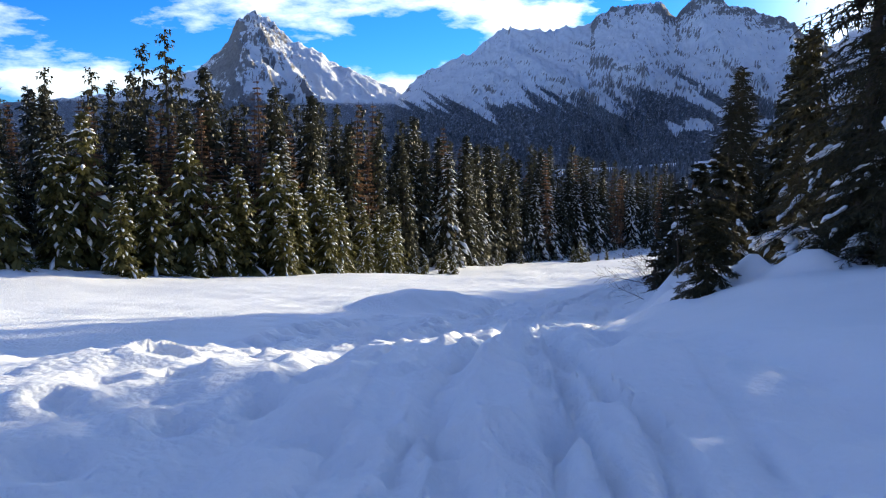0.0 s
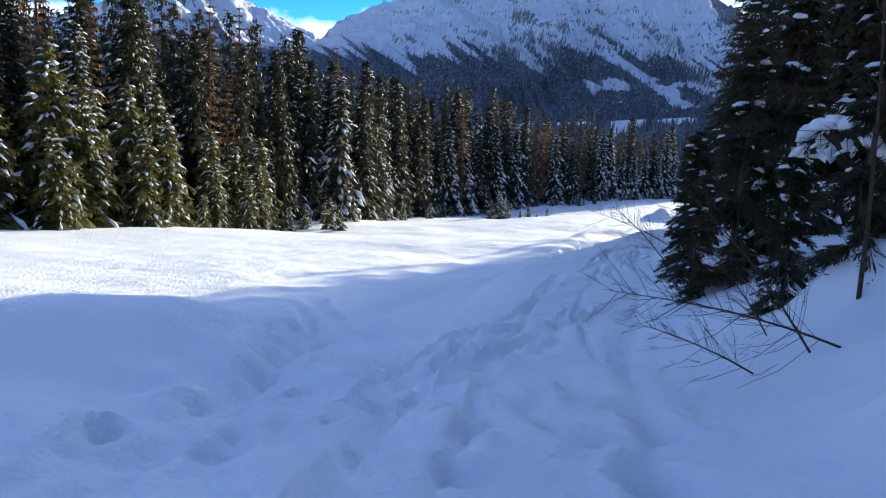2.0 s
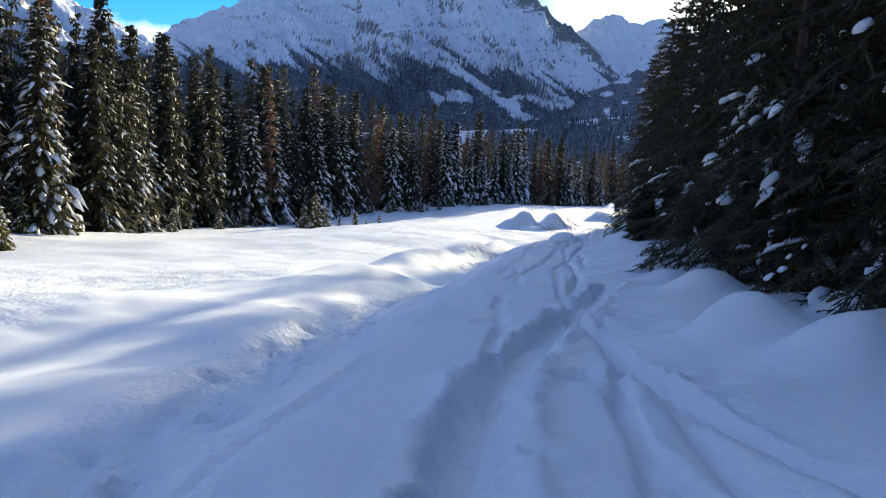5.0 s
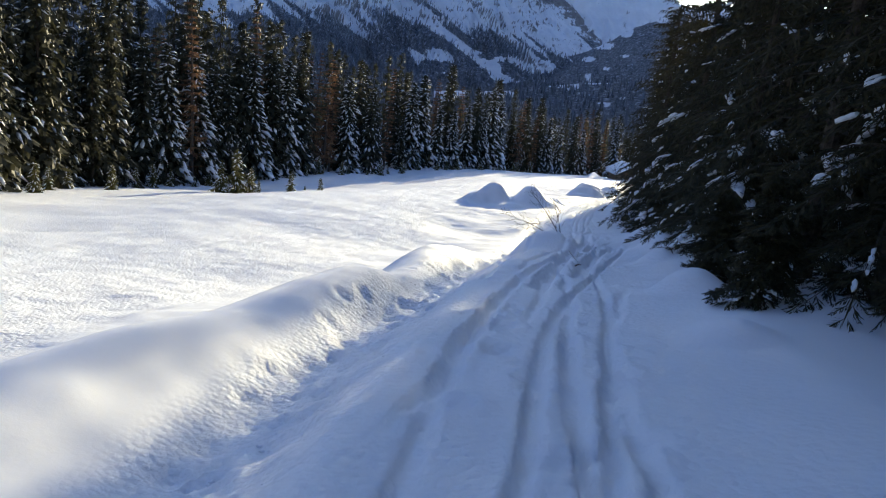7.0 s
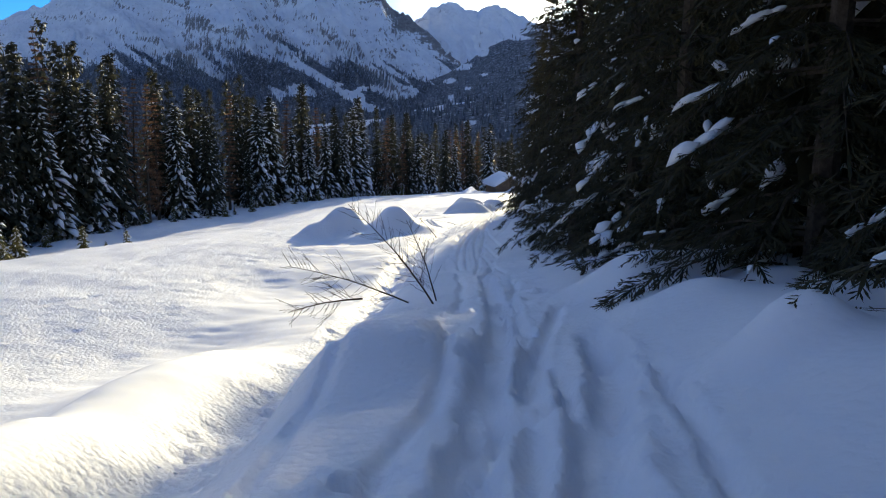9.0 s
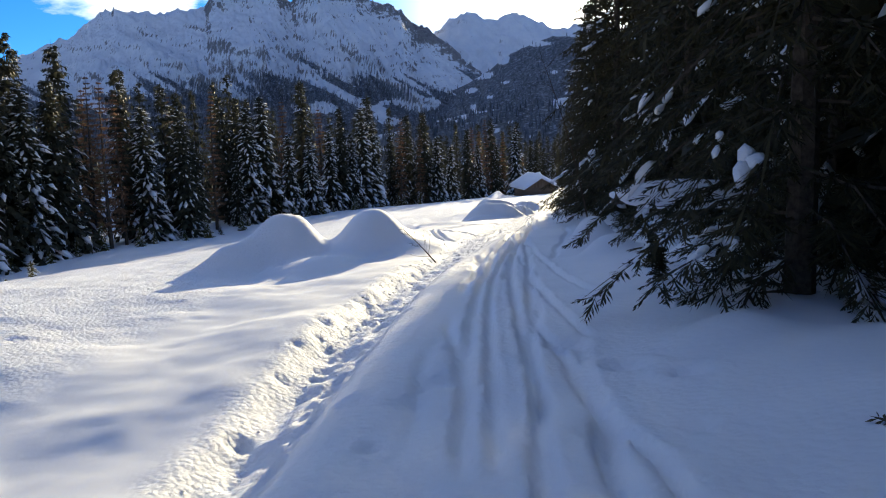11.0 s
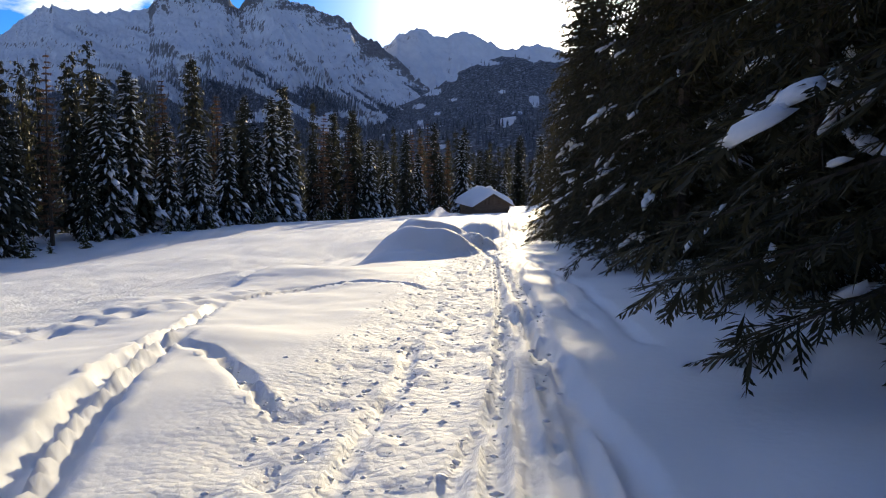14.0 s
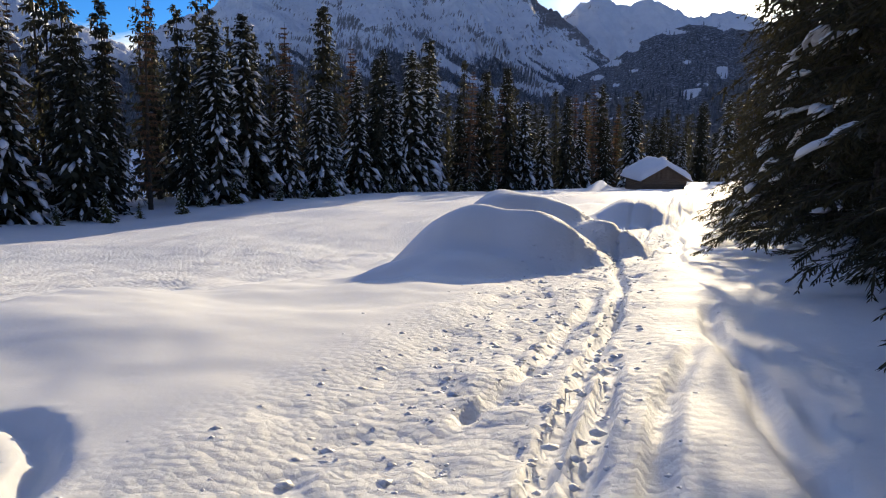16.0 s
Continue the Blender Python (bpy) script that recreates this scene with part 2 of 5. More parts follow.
# ------------------------------------------------------------ the lie of the land
# the ski trail: x, y and how far it stands above the open slope
TRAIL = [(-3.0, -40.0, 0.2), (-0.6, -8.0, 0.1), (0.0, 0.0, 0.1), (1.0, 9.3, 0.2), (2.0, 15.5, 0.1), (3.4, 21.0, 0.1), (5.4, 29.0, 0.3), (7.6, 36.0, 0.5),
         (10.4, 43.5, 0.4), (13.9, 51.6, 0.4), (18.1, 59.7, 0.6), (20.3, 64.6, 0.75), (24.2, 71.3, 1.0), (28.5, 78.8, 1.1), (33.5, 87.7, 0.7), (38.1, 95.6, 0.4),
         (42.6, 102.9, 0.2), (46.4, 108.5, 0.1), (51.4, 116.2, 0.1), (55.5, 122.3, 0.1), (61.0, 130.5, 0.1), (72.0, 147.0, 0.1), (95.0, 180.0, 0.0)]
SLOPE_Y = [-400, -40, 0, 10, 21, 32, 48, 64, 79, 90, 106, 123, 135, 160, 200, 260, 400, 900, 2600]
SLOPE_Z = [45, 5.0, -1.55, -3.0, -5.1, -7.0, -9.2, -11.6, -14.3, -15.7, -16.8, -18.8, -20.4, -22.5, -26.6, -36, -66, -115, -130]


def smooth_line(points, step=1.0):
    p = np.array(points)
    s = np.r_[0, np.cumsum(np.hypot(*np.diff(p[:, :2], axis=0).T))]
    out_s = np.arange(0, s[-1], step)
    q = np.stack([np.interp(out_s, s, p[:, k]) for k in range(3)], 1)
    for _ in range(12):
        q[1:-1] = 0.25 * q[:-2] + 0.5 * q[1:-1] + 0.25 * q[2:]
    return q


LINE = smooth_line(TRAIL)
LINE_S = np.r_[0, np.cumsum(np.hypot(*np.diff(LINE[:, :2], axis=0).T))]
LINE_S -= LINE_S[np.argmin(np.hypot(LINE[:, 0], LINE[:, 1]))]      # 0 m where the walk begins


def along(x, y):
    """Metres along the trail and to its right, for arrays of places."""
    x, y = np.asarray(x, float), np.asarray(y, float)
    best, s_out, d_out = np.full(x.shape, 1e18), np.zeros(x.shape), np.zeros(x.shape)
    for i in range(len(LINE) - 1):
        ax, ay = LINE[i, :2]
        ux, uy = LINE[i + 1, :2] - LINE[i, :2]
        ln = math.hypot(ux, uy)
        ux, uy = ux / ln, uy / ln
        k = np.clip((x - ax) * ux + (y - ay) * uy, 0, ln)
        q = (x - ax - k * ux) ** 2 + (y - ay - k * uy) ** 2
        m = q < best
        best = np.where(m, q, best)
        s_out = np.where(m, LINE_S[i] + k, s_out)
        d_out = np.where(m, np.sqrt(q) * np.sign((x - ax) * uy - (y - ay) * ux), d_out)
    return s_out, d_out


def place(s, d):
    """The x and y of a place s metres along the trail and d metres to its right."""
    x, y = np.interp(s, LINE_S, LINE[:, 0]), np.interp(s, LINE_S, LINE[:, 1])
    x2, y2 = np.interp(s + 0.5, LINE_S, LINE[:, 0]), np.interp(s + 0.5, LINE_S, LINE[:, 1])
    h = math.hypot(x2 - x, y2 - y)
    return x + d * (y2 - y) / h, y - d * (x2 - x) / h


# heaped snow: x, y, height, radius
HEAPS = [(-2.0, 28.3, 0.6, 1.4), (-0.6, 29.5, 0.5, 1.3), (42.4, 109.4, 0.3, 0.8),
         (54.5, 128.2, 0.32, 0.75), (55.3, 127.4, 0.38, 0.9), (55.9, 129.5, 0.95, 1.15), (57.2, 128.3, 0.55, 0.8), (57.2, 131.4, 1.0, 1.1), (58.4, 132.9, 1.45, 1.35), (58.9, 130.9, 0.75, 0.9), (59.0, 129.3, 0.5, 0.7),
         (27.0, 77.6, 0.40, 0.9), (66.5, 141.0, 0.85, 1.3), (68.3, 142.6, 0.65, 1.1), (70.0, 143.2, 0.5, 0.8), (94.9, 195.3, 1.4, 1.1), (93.6, 194.6, 0.7, 1.2),
         (42.75, 99.75, 0.62, 0.45), (32.2, 79.9, 0.3, 1.0), (14.9, 47.7, 0.3, 0.45), (9.2, 32.6, 0.35, 0.7), (7.8, 26.2, 0.45, 0.6), (10.9, 35.5, 0.4, 0.6), (7.0, 15.4, 0.5, 0.6), (9.4, 19.0, 0.5, 0.7), (6.2, 16.6, 0.4, 0.5), (8.3, 17.2, 0.5, 0.6), (15.0, 48.9, 0.42, 0.42)]
# x, y, height, half width, half length
MOUNDS = [(38.2, 108.8, 1.55, 0.95, 1.4), (40.7, 108.5, 1.40, 1.05, 1.6), (36.5, 108.4, 0.75, 0.9, 1.3), (41.9, 107.6, 0.40, 0.9, 1.7), (38.0, 106.0, 0.30, 1.2, 1.6), (57.3, 129.9, 0.55, 1.7, 1.9)]
rng = np.random.RandomState(7)


def bank_heaps():
    """Small heaps of shed snow under the trees along the right of the trail."""
    out = []
    for s in np.arange(15, 142, 2.3):
        d = rng.uniform(1.9, 4.0)
        out.append((*place(s + rng.uniform(-1, 1), d), rng.uniform(0.12, 0.38), rng.uniform(0.3, 0.65)))
    return out


HEAPS += bank_heaps()


def path_centre(s):
    """How far to the right of the trail the trodden footpath runs."""
    return np.interp(s, [40, 52, 76, 92, 104, 109, 113, 119, 125, 140], [-1.4, -2.0, -2.1, -2.3, -2.2, -1.9, -1.4, -1.2, -0.95, -0.85]) + 0.12 * np.sin(s * 0.21)


def ground_height(x, y, detail=True, sd=None):
    x, y = np.asarray(x, float), np.asarray(y, float)
    s, d = along(x, y) if sd is None else sd
    z = np.interp(y, SLOPE_Y, SLOPE_Z)
    near = np.exp(-(d / 60.0) ** 2)
    lift = np.interp(s, LINE_S, LINE[:, 2])
    z = z + lift * sstep(-2.7, -0.9, d) * (1 - sstep(8, 30, d))
    # bank under the trees to the right
    bank = sstep(0.7, 2.6, d) * 0.14 + sstep(4.0, 9.0, d) * 0.3
    bank = bank + 1.0 * sstep(0.9, 4.4, d) * sstep(6, 14, s) * (1 - sstep(36, 50, s))
    bank = bank + 0.30 * sstep(1.2, 2.6, d) * np.exp(-((s - 85) / 9) ** 2)
    z = z + bank * (1 - sstep(40, 80, d)) * sstep(6, 14, s)
    # lumpy rim beyond the footpath to the left
    rim = np.exp(-((d + 3.7 + 0.5 * np.sin(s * 0.23)) / 1.05) ** 2) * sstep(46, 74, s) * (1 - sstep(86, 92, s))
    z = z + rim * (0.45 + 0.65 * fbm(x * 0.30, y * 0.30, 31, 2))
    # the wood to the left stands on a low rise
    z = z + 1.6 * sstep(16, 30, -x) * sstep(30, 50, y) * (1 - sstep(90, 130, y))
    # the far side of the clearing lies lower
    z = z - 1.5 * sstep(16, 32, -d) * sstep(84, 104, s) * (1 - sstep(160, 190, s))
    # a foreground crest where the walk begins
    z = z + 0.55 * np.exp(-((y - 6.5) / 3.0) ** 2) * np.exp(-((x - 2.0) / 9.0) ** 2)
    for hx, hy, hh, hr in HEAPS:
        q = ((x - hx) ** 2 + (y - hy) ** 2) / (hr * hr)
        z = z + hh * np.exp(-q ** 1.3)
    # snow-covered mounds drawn out along the trail
    for hx, hy, hh, hr, hl in MOUNDS:
        u, v = (x - hx) * 0.53 + (y - hy) * 0.848, (x - hx) * 0.848 - (y - hy) * 0.53
        z = z + hh * np.exp(-((u / hl) ** 2 + (v / hr) ** 2) ** 1.3)
    # soft swells
    z = z + near * (fbm(x * 0.16, y * 0.16, 3, 3) - 0.5) * (0.9 - 0.45 * sstep(5, 9, -d)) * sstep(1.0, 4.0, np.abs(d))
    z = z + (fbm(x * 0.035, y * 0.035, 5, 3) - 0.5) * 1.6 * sstep(12, 40, np.abs(d))
    if detail:
        z = z + near * (fbm(x * 0.9, y * 0.9, 11, 3) - 0.5) * 0.09
        # old ski grooves, half blown in
        for off, dep, wid, ph in ((-0.42, 0.07, 0.06, 0.0), (-0.05, 0.08, 0.07, 0.7), (0.30, 0.07, 0.06, 1.9), (0.58, 0.07, 0.05, 2.6), (1.0, 0.06, 0.07, 3.4), (-0.9, 0.06, 0.07, 4.6)):
            c = off + 0.30 * np.sin(s * 0.16 + 2.3 * ph) + 0.12 * np.sin(s * 0.47 + 3 * ph) + 0.03 * np.sin(s * 2.1 + 5 * ph)
            z = z - dep * np.exp(-((d - c) / wid) ** 6) * sstep(-1, 3, s) * sstep(0.40, 0.62, vnoise(s * 0.22 + 9 * ph, 0 * s, 61)) * (0.6 + 0.8 * vnoise(x * 3.3, y * 3.3, 63))
        # trodden footpath, rough with clods
        c = path_centre(s)
        w = 0.62 + 0.25 * sstep(105, 125, s)
        band = np.exp(-((d - c) / w) ** 4) * sstep(30, 46, s)
        z = z - (0.12 + 0.22 * sstep(88, 98, s) * (1 - sstep(110, 120, s))) * band
        flat = 1 - 0.55 * sstep(104, 116, s)
        z = z + band * flat * ((fbm(x * 4.2, y * 4.2, 21, 3, 0.6) - 0.5) * 0.11 + (fbm(x * 1.3, y * 1.3, 22, 2) - 0.5) * 0.08)
        # traffic over the open slope, in long scratches
        field = sstep(-4.6, -6.5, d)
        z = z + field * near * (fbm((x * 0.9 - y * 0.42) * 1.5, (x * 0.42 + y * 0.9) * 0.3, 41, 4, 0.65) - 0.5) * 0.055 * (1 - 0.6 * sstep(14, 26, -d))
        z = z + sstep(-4.5, -6.5, d) * (1 - sstep(10, 16, -d)) * (fbm(x * 2.6, y * 2.6, 43, 3, 0.7) - 0.5) * 0.055
        # old ski trails winding over the start of the slope
        for off, dep, wid, ph in ((-1.6, 0.10, 0.22, 0.3), (-2.7, 0.12, 0.25, 1.2), (1.6, 0.08, 0.2, 2.2), (-4.2, 0.10, 0.25, 4.0)):
            c = off + 0.9 * np.sin(s * 0.11 + ph)
            z = z - dep * np.exp(-((d - c) / wid) ** 2) * sstep(0, 4, s) * (1 - sstep(36, 46, s))
        z = z + sstep(1, 5, s) * (1 - sstep(26, 36, s)) * sstep(-7, -4, d) * (1 - sstep(1.5, 3.0, d)) * (fbm(x * 1.3, y * 1.3, 47, 4, 0.55) - 0.5) * 0.30
    return z


def axis_steps(lo, hi, fine, far_lo, far_hi, grow):
    mid = np.arange(lo, hi + 1e-6, fine)
    up, v, st = [], hi, fine
    while v < far_hi:
        st *= grow
        v += st
        up.append(v)
    dn, v, st = [], lo, fine
    while v > far_lo:
        st *= grow
        v -= st
        dn.append(v)
    return np.r_[dn[::-1], mid, up]


# ski tracks: half width, depth, then places as metres along the trail and to its right
TRACKS_UPPER = [
    (0.07, 0.12, [(2.5, 0.6), (3.9, 0.43), (4.6, 0.29), (5.3, 0.22), (8, 0.1)]), (0.07, 0.12, [(2.5, 0.9), (4.0, 0.78), (5.0, 0.69), (5.4, 0.4), (7.5, 0.2)]),
    (0.12, 0.13, [(2.5, -0.68), (3.8, -0.67), (4.9, -0.66), (6.5, -0.55), (10, -0.3)]), (0.11, 0.12, [(2.5, -0.35), (3.8, -0.4), (4.6, -0.52), (5.4, -0.56)]),
    (0.10, 0.10, [(28.4, -3.1), (29.7, -3.7), (31.7, -4.8)]), (0.17, 0.12, [(29.6, -3.05), (31.9, -4.4), (34.2, -5.4)]),
    (0.09, 0.11, [(22, -1.6), (27.8, -1.28), (29.9, -0.9), (30.6, -0.1), (31.2, 1.2)]), (0.16, 0.12, [(26, -1.1), (29.2, -0.4), (30.7, 0.1), (33.8, 1.07)]),
    (0.10, 0.11, [(25, -2.2), (29.2, -1.46), (30.1, -1.06), (32.4, -0.6), (36.3, -0.45), (38.5, -0.5)])]
TRACKS_MIDDLE = [
    (0.17, 0.19, [(40, 0.95), (43.5, 0.48), (46.2, 0.07), (49.2, -0.1), (51.8, 0.25), (54.5, 0.77), (58, 1.3)]), (0.05, 0.10, [(40, 0.4), (43.3, 0.95), (44.9, 1.47), (47.1, 1.7)]),
    (0.055, 0.11, [(41, 0.6), (43.5, 1.29), (45.1, 1.69), (47.5, 1.59), (50.1, 1.12), (54, 0.6), (60, 0.3)]), (0.05, 0.08, [(42, 0.7), (44.1, 0.99), (46.4, 1.06), (50, 0.7)]),
    (0.08, 0.11, [(46.4, -1.77), (47.8, -2.05), (48.6, -1.7)]), (0.11, 0.13, [(46.6, -3.55), (46, -2.86), (44.6, -1.95)]),
    (0.13, 0.17, [(72, -0.1), (79.4, 0.05), (81.9, 0.21), (84.2, 0.38), (87.2, 0.45), (93.7, 0.43)]), (0.14, 0.17, [(74, 0.45), (79.5, 0.67), (80.9, 0.93), (81.8, 1.19), (84, 1.3)])]
TRACKS_ACROSS = [
    (0.08, 0.10, [(66, -0.6), (75.2, -0.46), (79, 0.0), (86.8, 1.3)]), (0.09, 0.10, [(79.4, 0.41), (81.3, 0.5), (84, 0.64), (89.3, 0.63)]), (0.12, 0.14, [(80.6, 0.96), (81.1, 1.37)]),
    (0.06, 0.09, [(60, 0.2), (66, 0.7), (72, 1.0), (78, 0.3)]), (0.06, 0.09, [(58, -0.5), (64, 0.1), (70, 0.2), (76, 0.9), (82, 1.5)])]
TRACKS_LOWER = [
    (0.06, 0.085, [(96, -0.2), (103, -0.45), (108.3, -0.35), (110.1, -0.43), (113, -0.33), (117.6, -0.29), (126.6, -0.14), (137, -0.3)]),
    (0.05, 0.075, [(96, 0.0), (104, -0.25), (108.3, -0.19), (112.6, -0.02), (120.3, 0.07), (130, 0.2)]), (0.06, 0.085, [(97, 0.3), (108.2, 0.0), (111.9, 0.09), (115.4, 0.18), (124.6, 0.16), (134, -0.1)]),
    (0.05, 0.065, [(100, 0.9), (104, 0.5), (108.2, 0.24), (111.6, 0.10), (116, -0.3)]), (0.05, 0.075, [(94, 0.2), (108.1, 0.42), (111.8, 0.25), (117.1, 0.18), (122.9, 0.27), (128.5, 0.28)]),
    (0.05, 0.065, [(103, 1.2), (108.1, 0.64), (112.4, 0.40), (116, 0.1)])]
TRACKS_SUNNY = [
    (0.08, 0.13, [(117.8, -2.5), (119.1, -2.97), (120, -3.22), (121.7, -3.62), (123.4, -3.92), (128, -4.9)]), (0.07, 0.12, [(117.6, -2.2), (119.1, -2.72), (120.2, -3.05), (121.5, -3.36), (123.6, -3.68)]),
    (0.06, 0.11, [(123, -4.3), (122.7, -3.7), (122.5, -3.02), (121.1, -2.25), (120.2, -1.7)]), (0.075, 0.10, [(121, -6.6), (126.5, -5.33), (130.6, -4.35), (131.6, -3.4), (131.2, -2.6), (130.2, -2.0), (129.0, -1.5)]),
    (0.05, 0.08, [(122, -7.0), (127, -5.75), (130.4, -4.8), (131.2, -4.0)]), (0.05, 0.06, [(128, -5.6), (138, -6.6), (148, -7.2)]), (0.06, 0.06, [(110, -7.2), (122, -6.4), (136, -6.0), (150, -6.5)])]


def carve(x, y, z, us, vs, tracks):
    """Press tracks with crumbled edges into the snow."""
    for width, depth, line in tracks:
        p = np.array(line, float)
        for _ in range(3):
            q = np.empty((2 * len(p) - 2, 2))
            q[0::2], q[1::2] = 0.75 * p[:-1] + 0.25 * p[1:], 0.25 * p[:-1] + 0.75 * p[1:]
            p = np.r_[p[:1], q, p[-1:]]
        ln = np.r_[0, np.cumsum(np.hypot(*np.diff(p, axis=0).T))]
        t = np.arange(0, ln[-1], 0.06)
        ps, pd = np.interp(t, ln, p[:, 0]), np.interp(t, ln, p[:, 1])
        near, ends = np.full(x.shape, 9.0, np.float32), np.minimum(t, ln[-1] - t)
        fade = np.zeros(x.shape, np.float32)
        for a, b, e in zip(ps, pd, ends):
            i0, i1 = np.searchsorted(us, (a - 0.45, a + 0.45))
            j0, j1 = np.searchsorted(vs, (b - 0.45, b + 0.45))
            g = np.hypot(us[i0:i1, None] - a, vs[None, j0:j1] - b)
            m = g < near[i0:i1, j0:j1]
            near[i0:i1, j0:j1][m] = g[m]
            fade[i0:i1, j0:j1][m] = min(1.0, e / 0.8)
        i, j = np.nonzero(near < 0.45)
        if not len(i):
            continue
        i0, i1, j0, j1 = i.min(), i.max() + 1, j.min(), j.max() + 1
        n, xx, yy = near[i0:i1, j0:j1], x[i0:i1, j0:j1], y[i0:i1, j0:j1]
        u = n / (width * (0.75 + 0.6 * vnoise(xx * 6.0, yy * 6.0, 67)))
        fill = 0.65 + 0.6 * vnoise(xx * 1.7, yy * 1.7, 69)
        lip = np.exp(-((u - 1.55) / 0.4) ** 2) * vnoise(xx * 9.0, yy * 9.0, 71)
        z[i0:i1, j0:j1] += depth * fade[i0:i1, j0:j1] * (-fill * np.exp(-u ** 5) + 0.45 * lip)


def build_ground():
    """One sheet, its rows across the trail and its columns along it, finest where the trail runs."""
    ss = axis_steps(-2.0, 146.0, 0.115, -700, 3600, 1.08)
    ds = np.unique(np.r_[axis_steps(-16.0, -5.0, 0.17, -3500, -5.0, 1.11), np.arange(-4.9, -2.2, 0.075), np.arange(-2.2, 1.6, 0.045), axis_steps(1.65, 3.3, 0.10, 1.65, 3500, 1.13)].round(4))
    ds = ds[np.r_[True, np.diff(ds) > 0.03]]
    t0, t1 = LINE[1] - LINE[0], LINE[-1] - LINE[-2]
    t0, t1 = t0[:2] / np.hypot(*t0[:2]), t1[:2] / np.hypot(*t1[:2])
    lo, hi = np.minimum(ss - LINE_S[0], 0), np.maximum(ss - LINE_S[-1], 0)
    cx = np.interp(ss, LINE_S, LINE[:, 0]) + lo * t0[0] + hi * t1[0]
    cy = np.interp(ss, LINE_S, LINE[:, 1]) + lo * t0[1] + hi * t1[1]
    hx, hy = np.gradient(cx, ss), np.gradient(cy, ss)
    for _ in range(30):
        hx[1:-1], hy[1:-1] = (hx[:-2] + 2 * hx[1:-1] + hx[2:]) / 4, (hy[:-2] + 2 * hy[1:-1] + hy[2:]) / 4
    hn = np.hypot(hx, hy)
    nx, ny = hy / hn, -hx / hn
    far = math.radians(23.9)
    inner = np.clip(ds, -40, 40)
    outer = ds - inner
    x = cx[:, None] + nx[:, None] * inner + math.cos(far) * outer
    y = cy[:, None] + ny[:, None] * inner - math.sin(far) * outer
    s_all, d_all = along(x, y)
    z = ground_height(x, y, True, (s_all, d_all))
    us, vs = ss, ds
    for tracks in (TRACKS_UPPER, TRACKS_MIDDLE, TRACKS_ACROSS, TRACKS_LOWER, TRACKS_SUNNY):
        carve(x, y, z, us, vs, tracks)
    # footprints: pits with a soft raised lip
    r = np.random.RandomState(5)
    prints = []
    for s in np.r_[np.arange(40, 104, 0.12), np.arange(104, 150, 0.05)]:
        low = float(sstep(100, 114, s))
        prints.append((*place(s, float(path_centre(s)) + r.normal(0, 0.33 + 0.12 * low)), r.uniform(0.08, 0.13) - 0.025 * low, r.uniform(0.035, 0.08) * (1 - 0.62 * low)))
    for s in np.arange(16, 44, 0.7):
        prints.append((*place(s, -0.6 + 0.5 * math.sin(s * 0.4) + r.normal(0, 0.25)), r.uniform(0.12, 0.2), r.uniform(0.05, 0.11)))
    for k in range(26):
        prints.append((-3.6 + 0.07 * k + r.normal(0, 0.12), 12.0 + 0.45 * k, r.uniform(0.14, 0.2), r.uniform(0.10, 0.18)))
    for k in range(230):
        prints.append((*place(r.uniform(2.5, 30), r.uniform(-4.0, 0.9)), r.uniform(0.11, 0.2), r.uniform(0.07, 0.16)))
    for k in range(300):
        prints.append((*place(r.uniform(24, 100), r.uniform(-0.9, 1.5)), r.uniform(0.07, 0.17), r.uniform(0.03, 0.10)))
    for k in range(520):
        prints.append((*place(r.uniform(36, 142), r.uniform(-13.0, -4.8)), r.uniform(0.10, 0.2), r.uniform(0.008, 0.028)))
    for px, py, pr, pd in prints:
        pu, pv = (float(v[0]) for v in along([px], [py]))
        i0, i1 = np.searchsorted(us, (pu - 0.7, pu + 0.7))
        j0, j1 = np.searchsorted(vs, (pv - 0.7, pv + 0.7))
        q = ((x[i0:i1, j0:j1] - px) ** 2 + (y[i0:i1, j0:j1] - py) ** 2) / (pr * pr)
        z[i0:i1, j0:j1] += -pd * np.exp(-q) + 0.35 * pd * np.exp(-((np.sqrt(q) - 1.9) / 0.6) ** 2)
    nu, nv = len(us), len(vs)
    idx = np.arange(nu * nv).reshape(nu, nv)
    quads = np.stack([idx[:-1, :-1], idx[:-1, 1:], idx[1:, 1:], idx[1:, :-1]], -1).reshape(-1, 4)[:, ::-1]
    me = bpy.data.meshes.new("ground")
    co = np.stack([x, y, z], -1).reshape(-1, 3)
    me.vertices.add(len(co))
    me.vertices.foreach_set("co", co.ravel().astype(np.float32))
    me.loops.add(len(quads) * 4)
    me.loops.foreach_set("vertex_index", quads.ravel().astype(np.int32))
    me.polygons.add(len(quads))
    me.polygons.foreach_set("loop_start", np.arange(0, len(quads) * 4, 4, dtype=np.int32))
    me.update(calc_edges=True)
    s_all, d_all = s_all.ravel(), d_all.ravel()
    mask = np.exp(-((d_all - path_centre(s_all)) / (0.8 + 0.4 * sstep(100, 120, s_all))) ** 4) * sstep(26, 44, s_all)
    mask = np.maximum(mask, (0.55 - 0.35 * sstep(92, 108, s_all)) * np.exp(-(d_all / 2.2) ** 4))
    mask = mask * (1 - 0.45 * sstep(98, 112, s_all))
    mask = np.maximum(mask, 0.5 * sstep(-6, -4, d_all) * (1 - sstep(1.0, 2.0, d_all)) * (1 - sstep(26, 40, s_all)))
    mask = np.maximum(mask, 0.85 * sstep(-5.5, -8.0, d_all) * (1 - sstep(40, 60, -d_all)))
    me.attributes.new("trodden", "FLOAT", "POINT").data.foreach_set("value", mask.astype(np.float32))
    me.validate()
    me.shade_smooth()
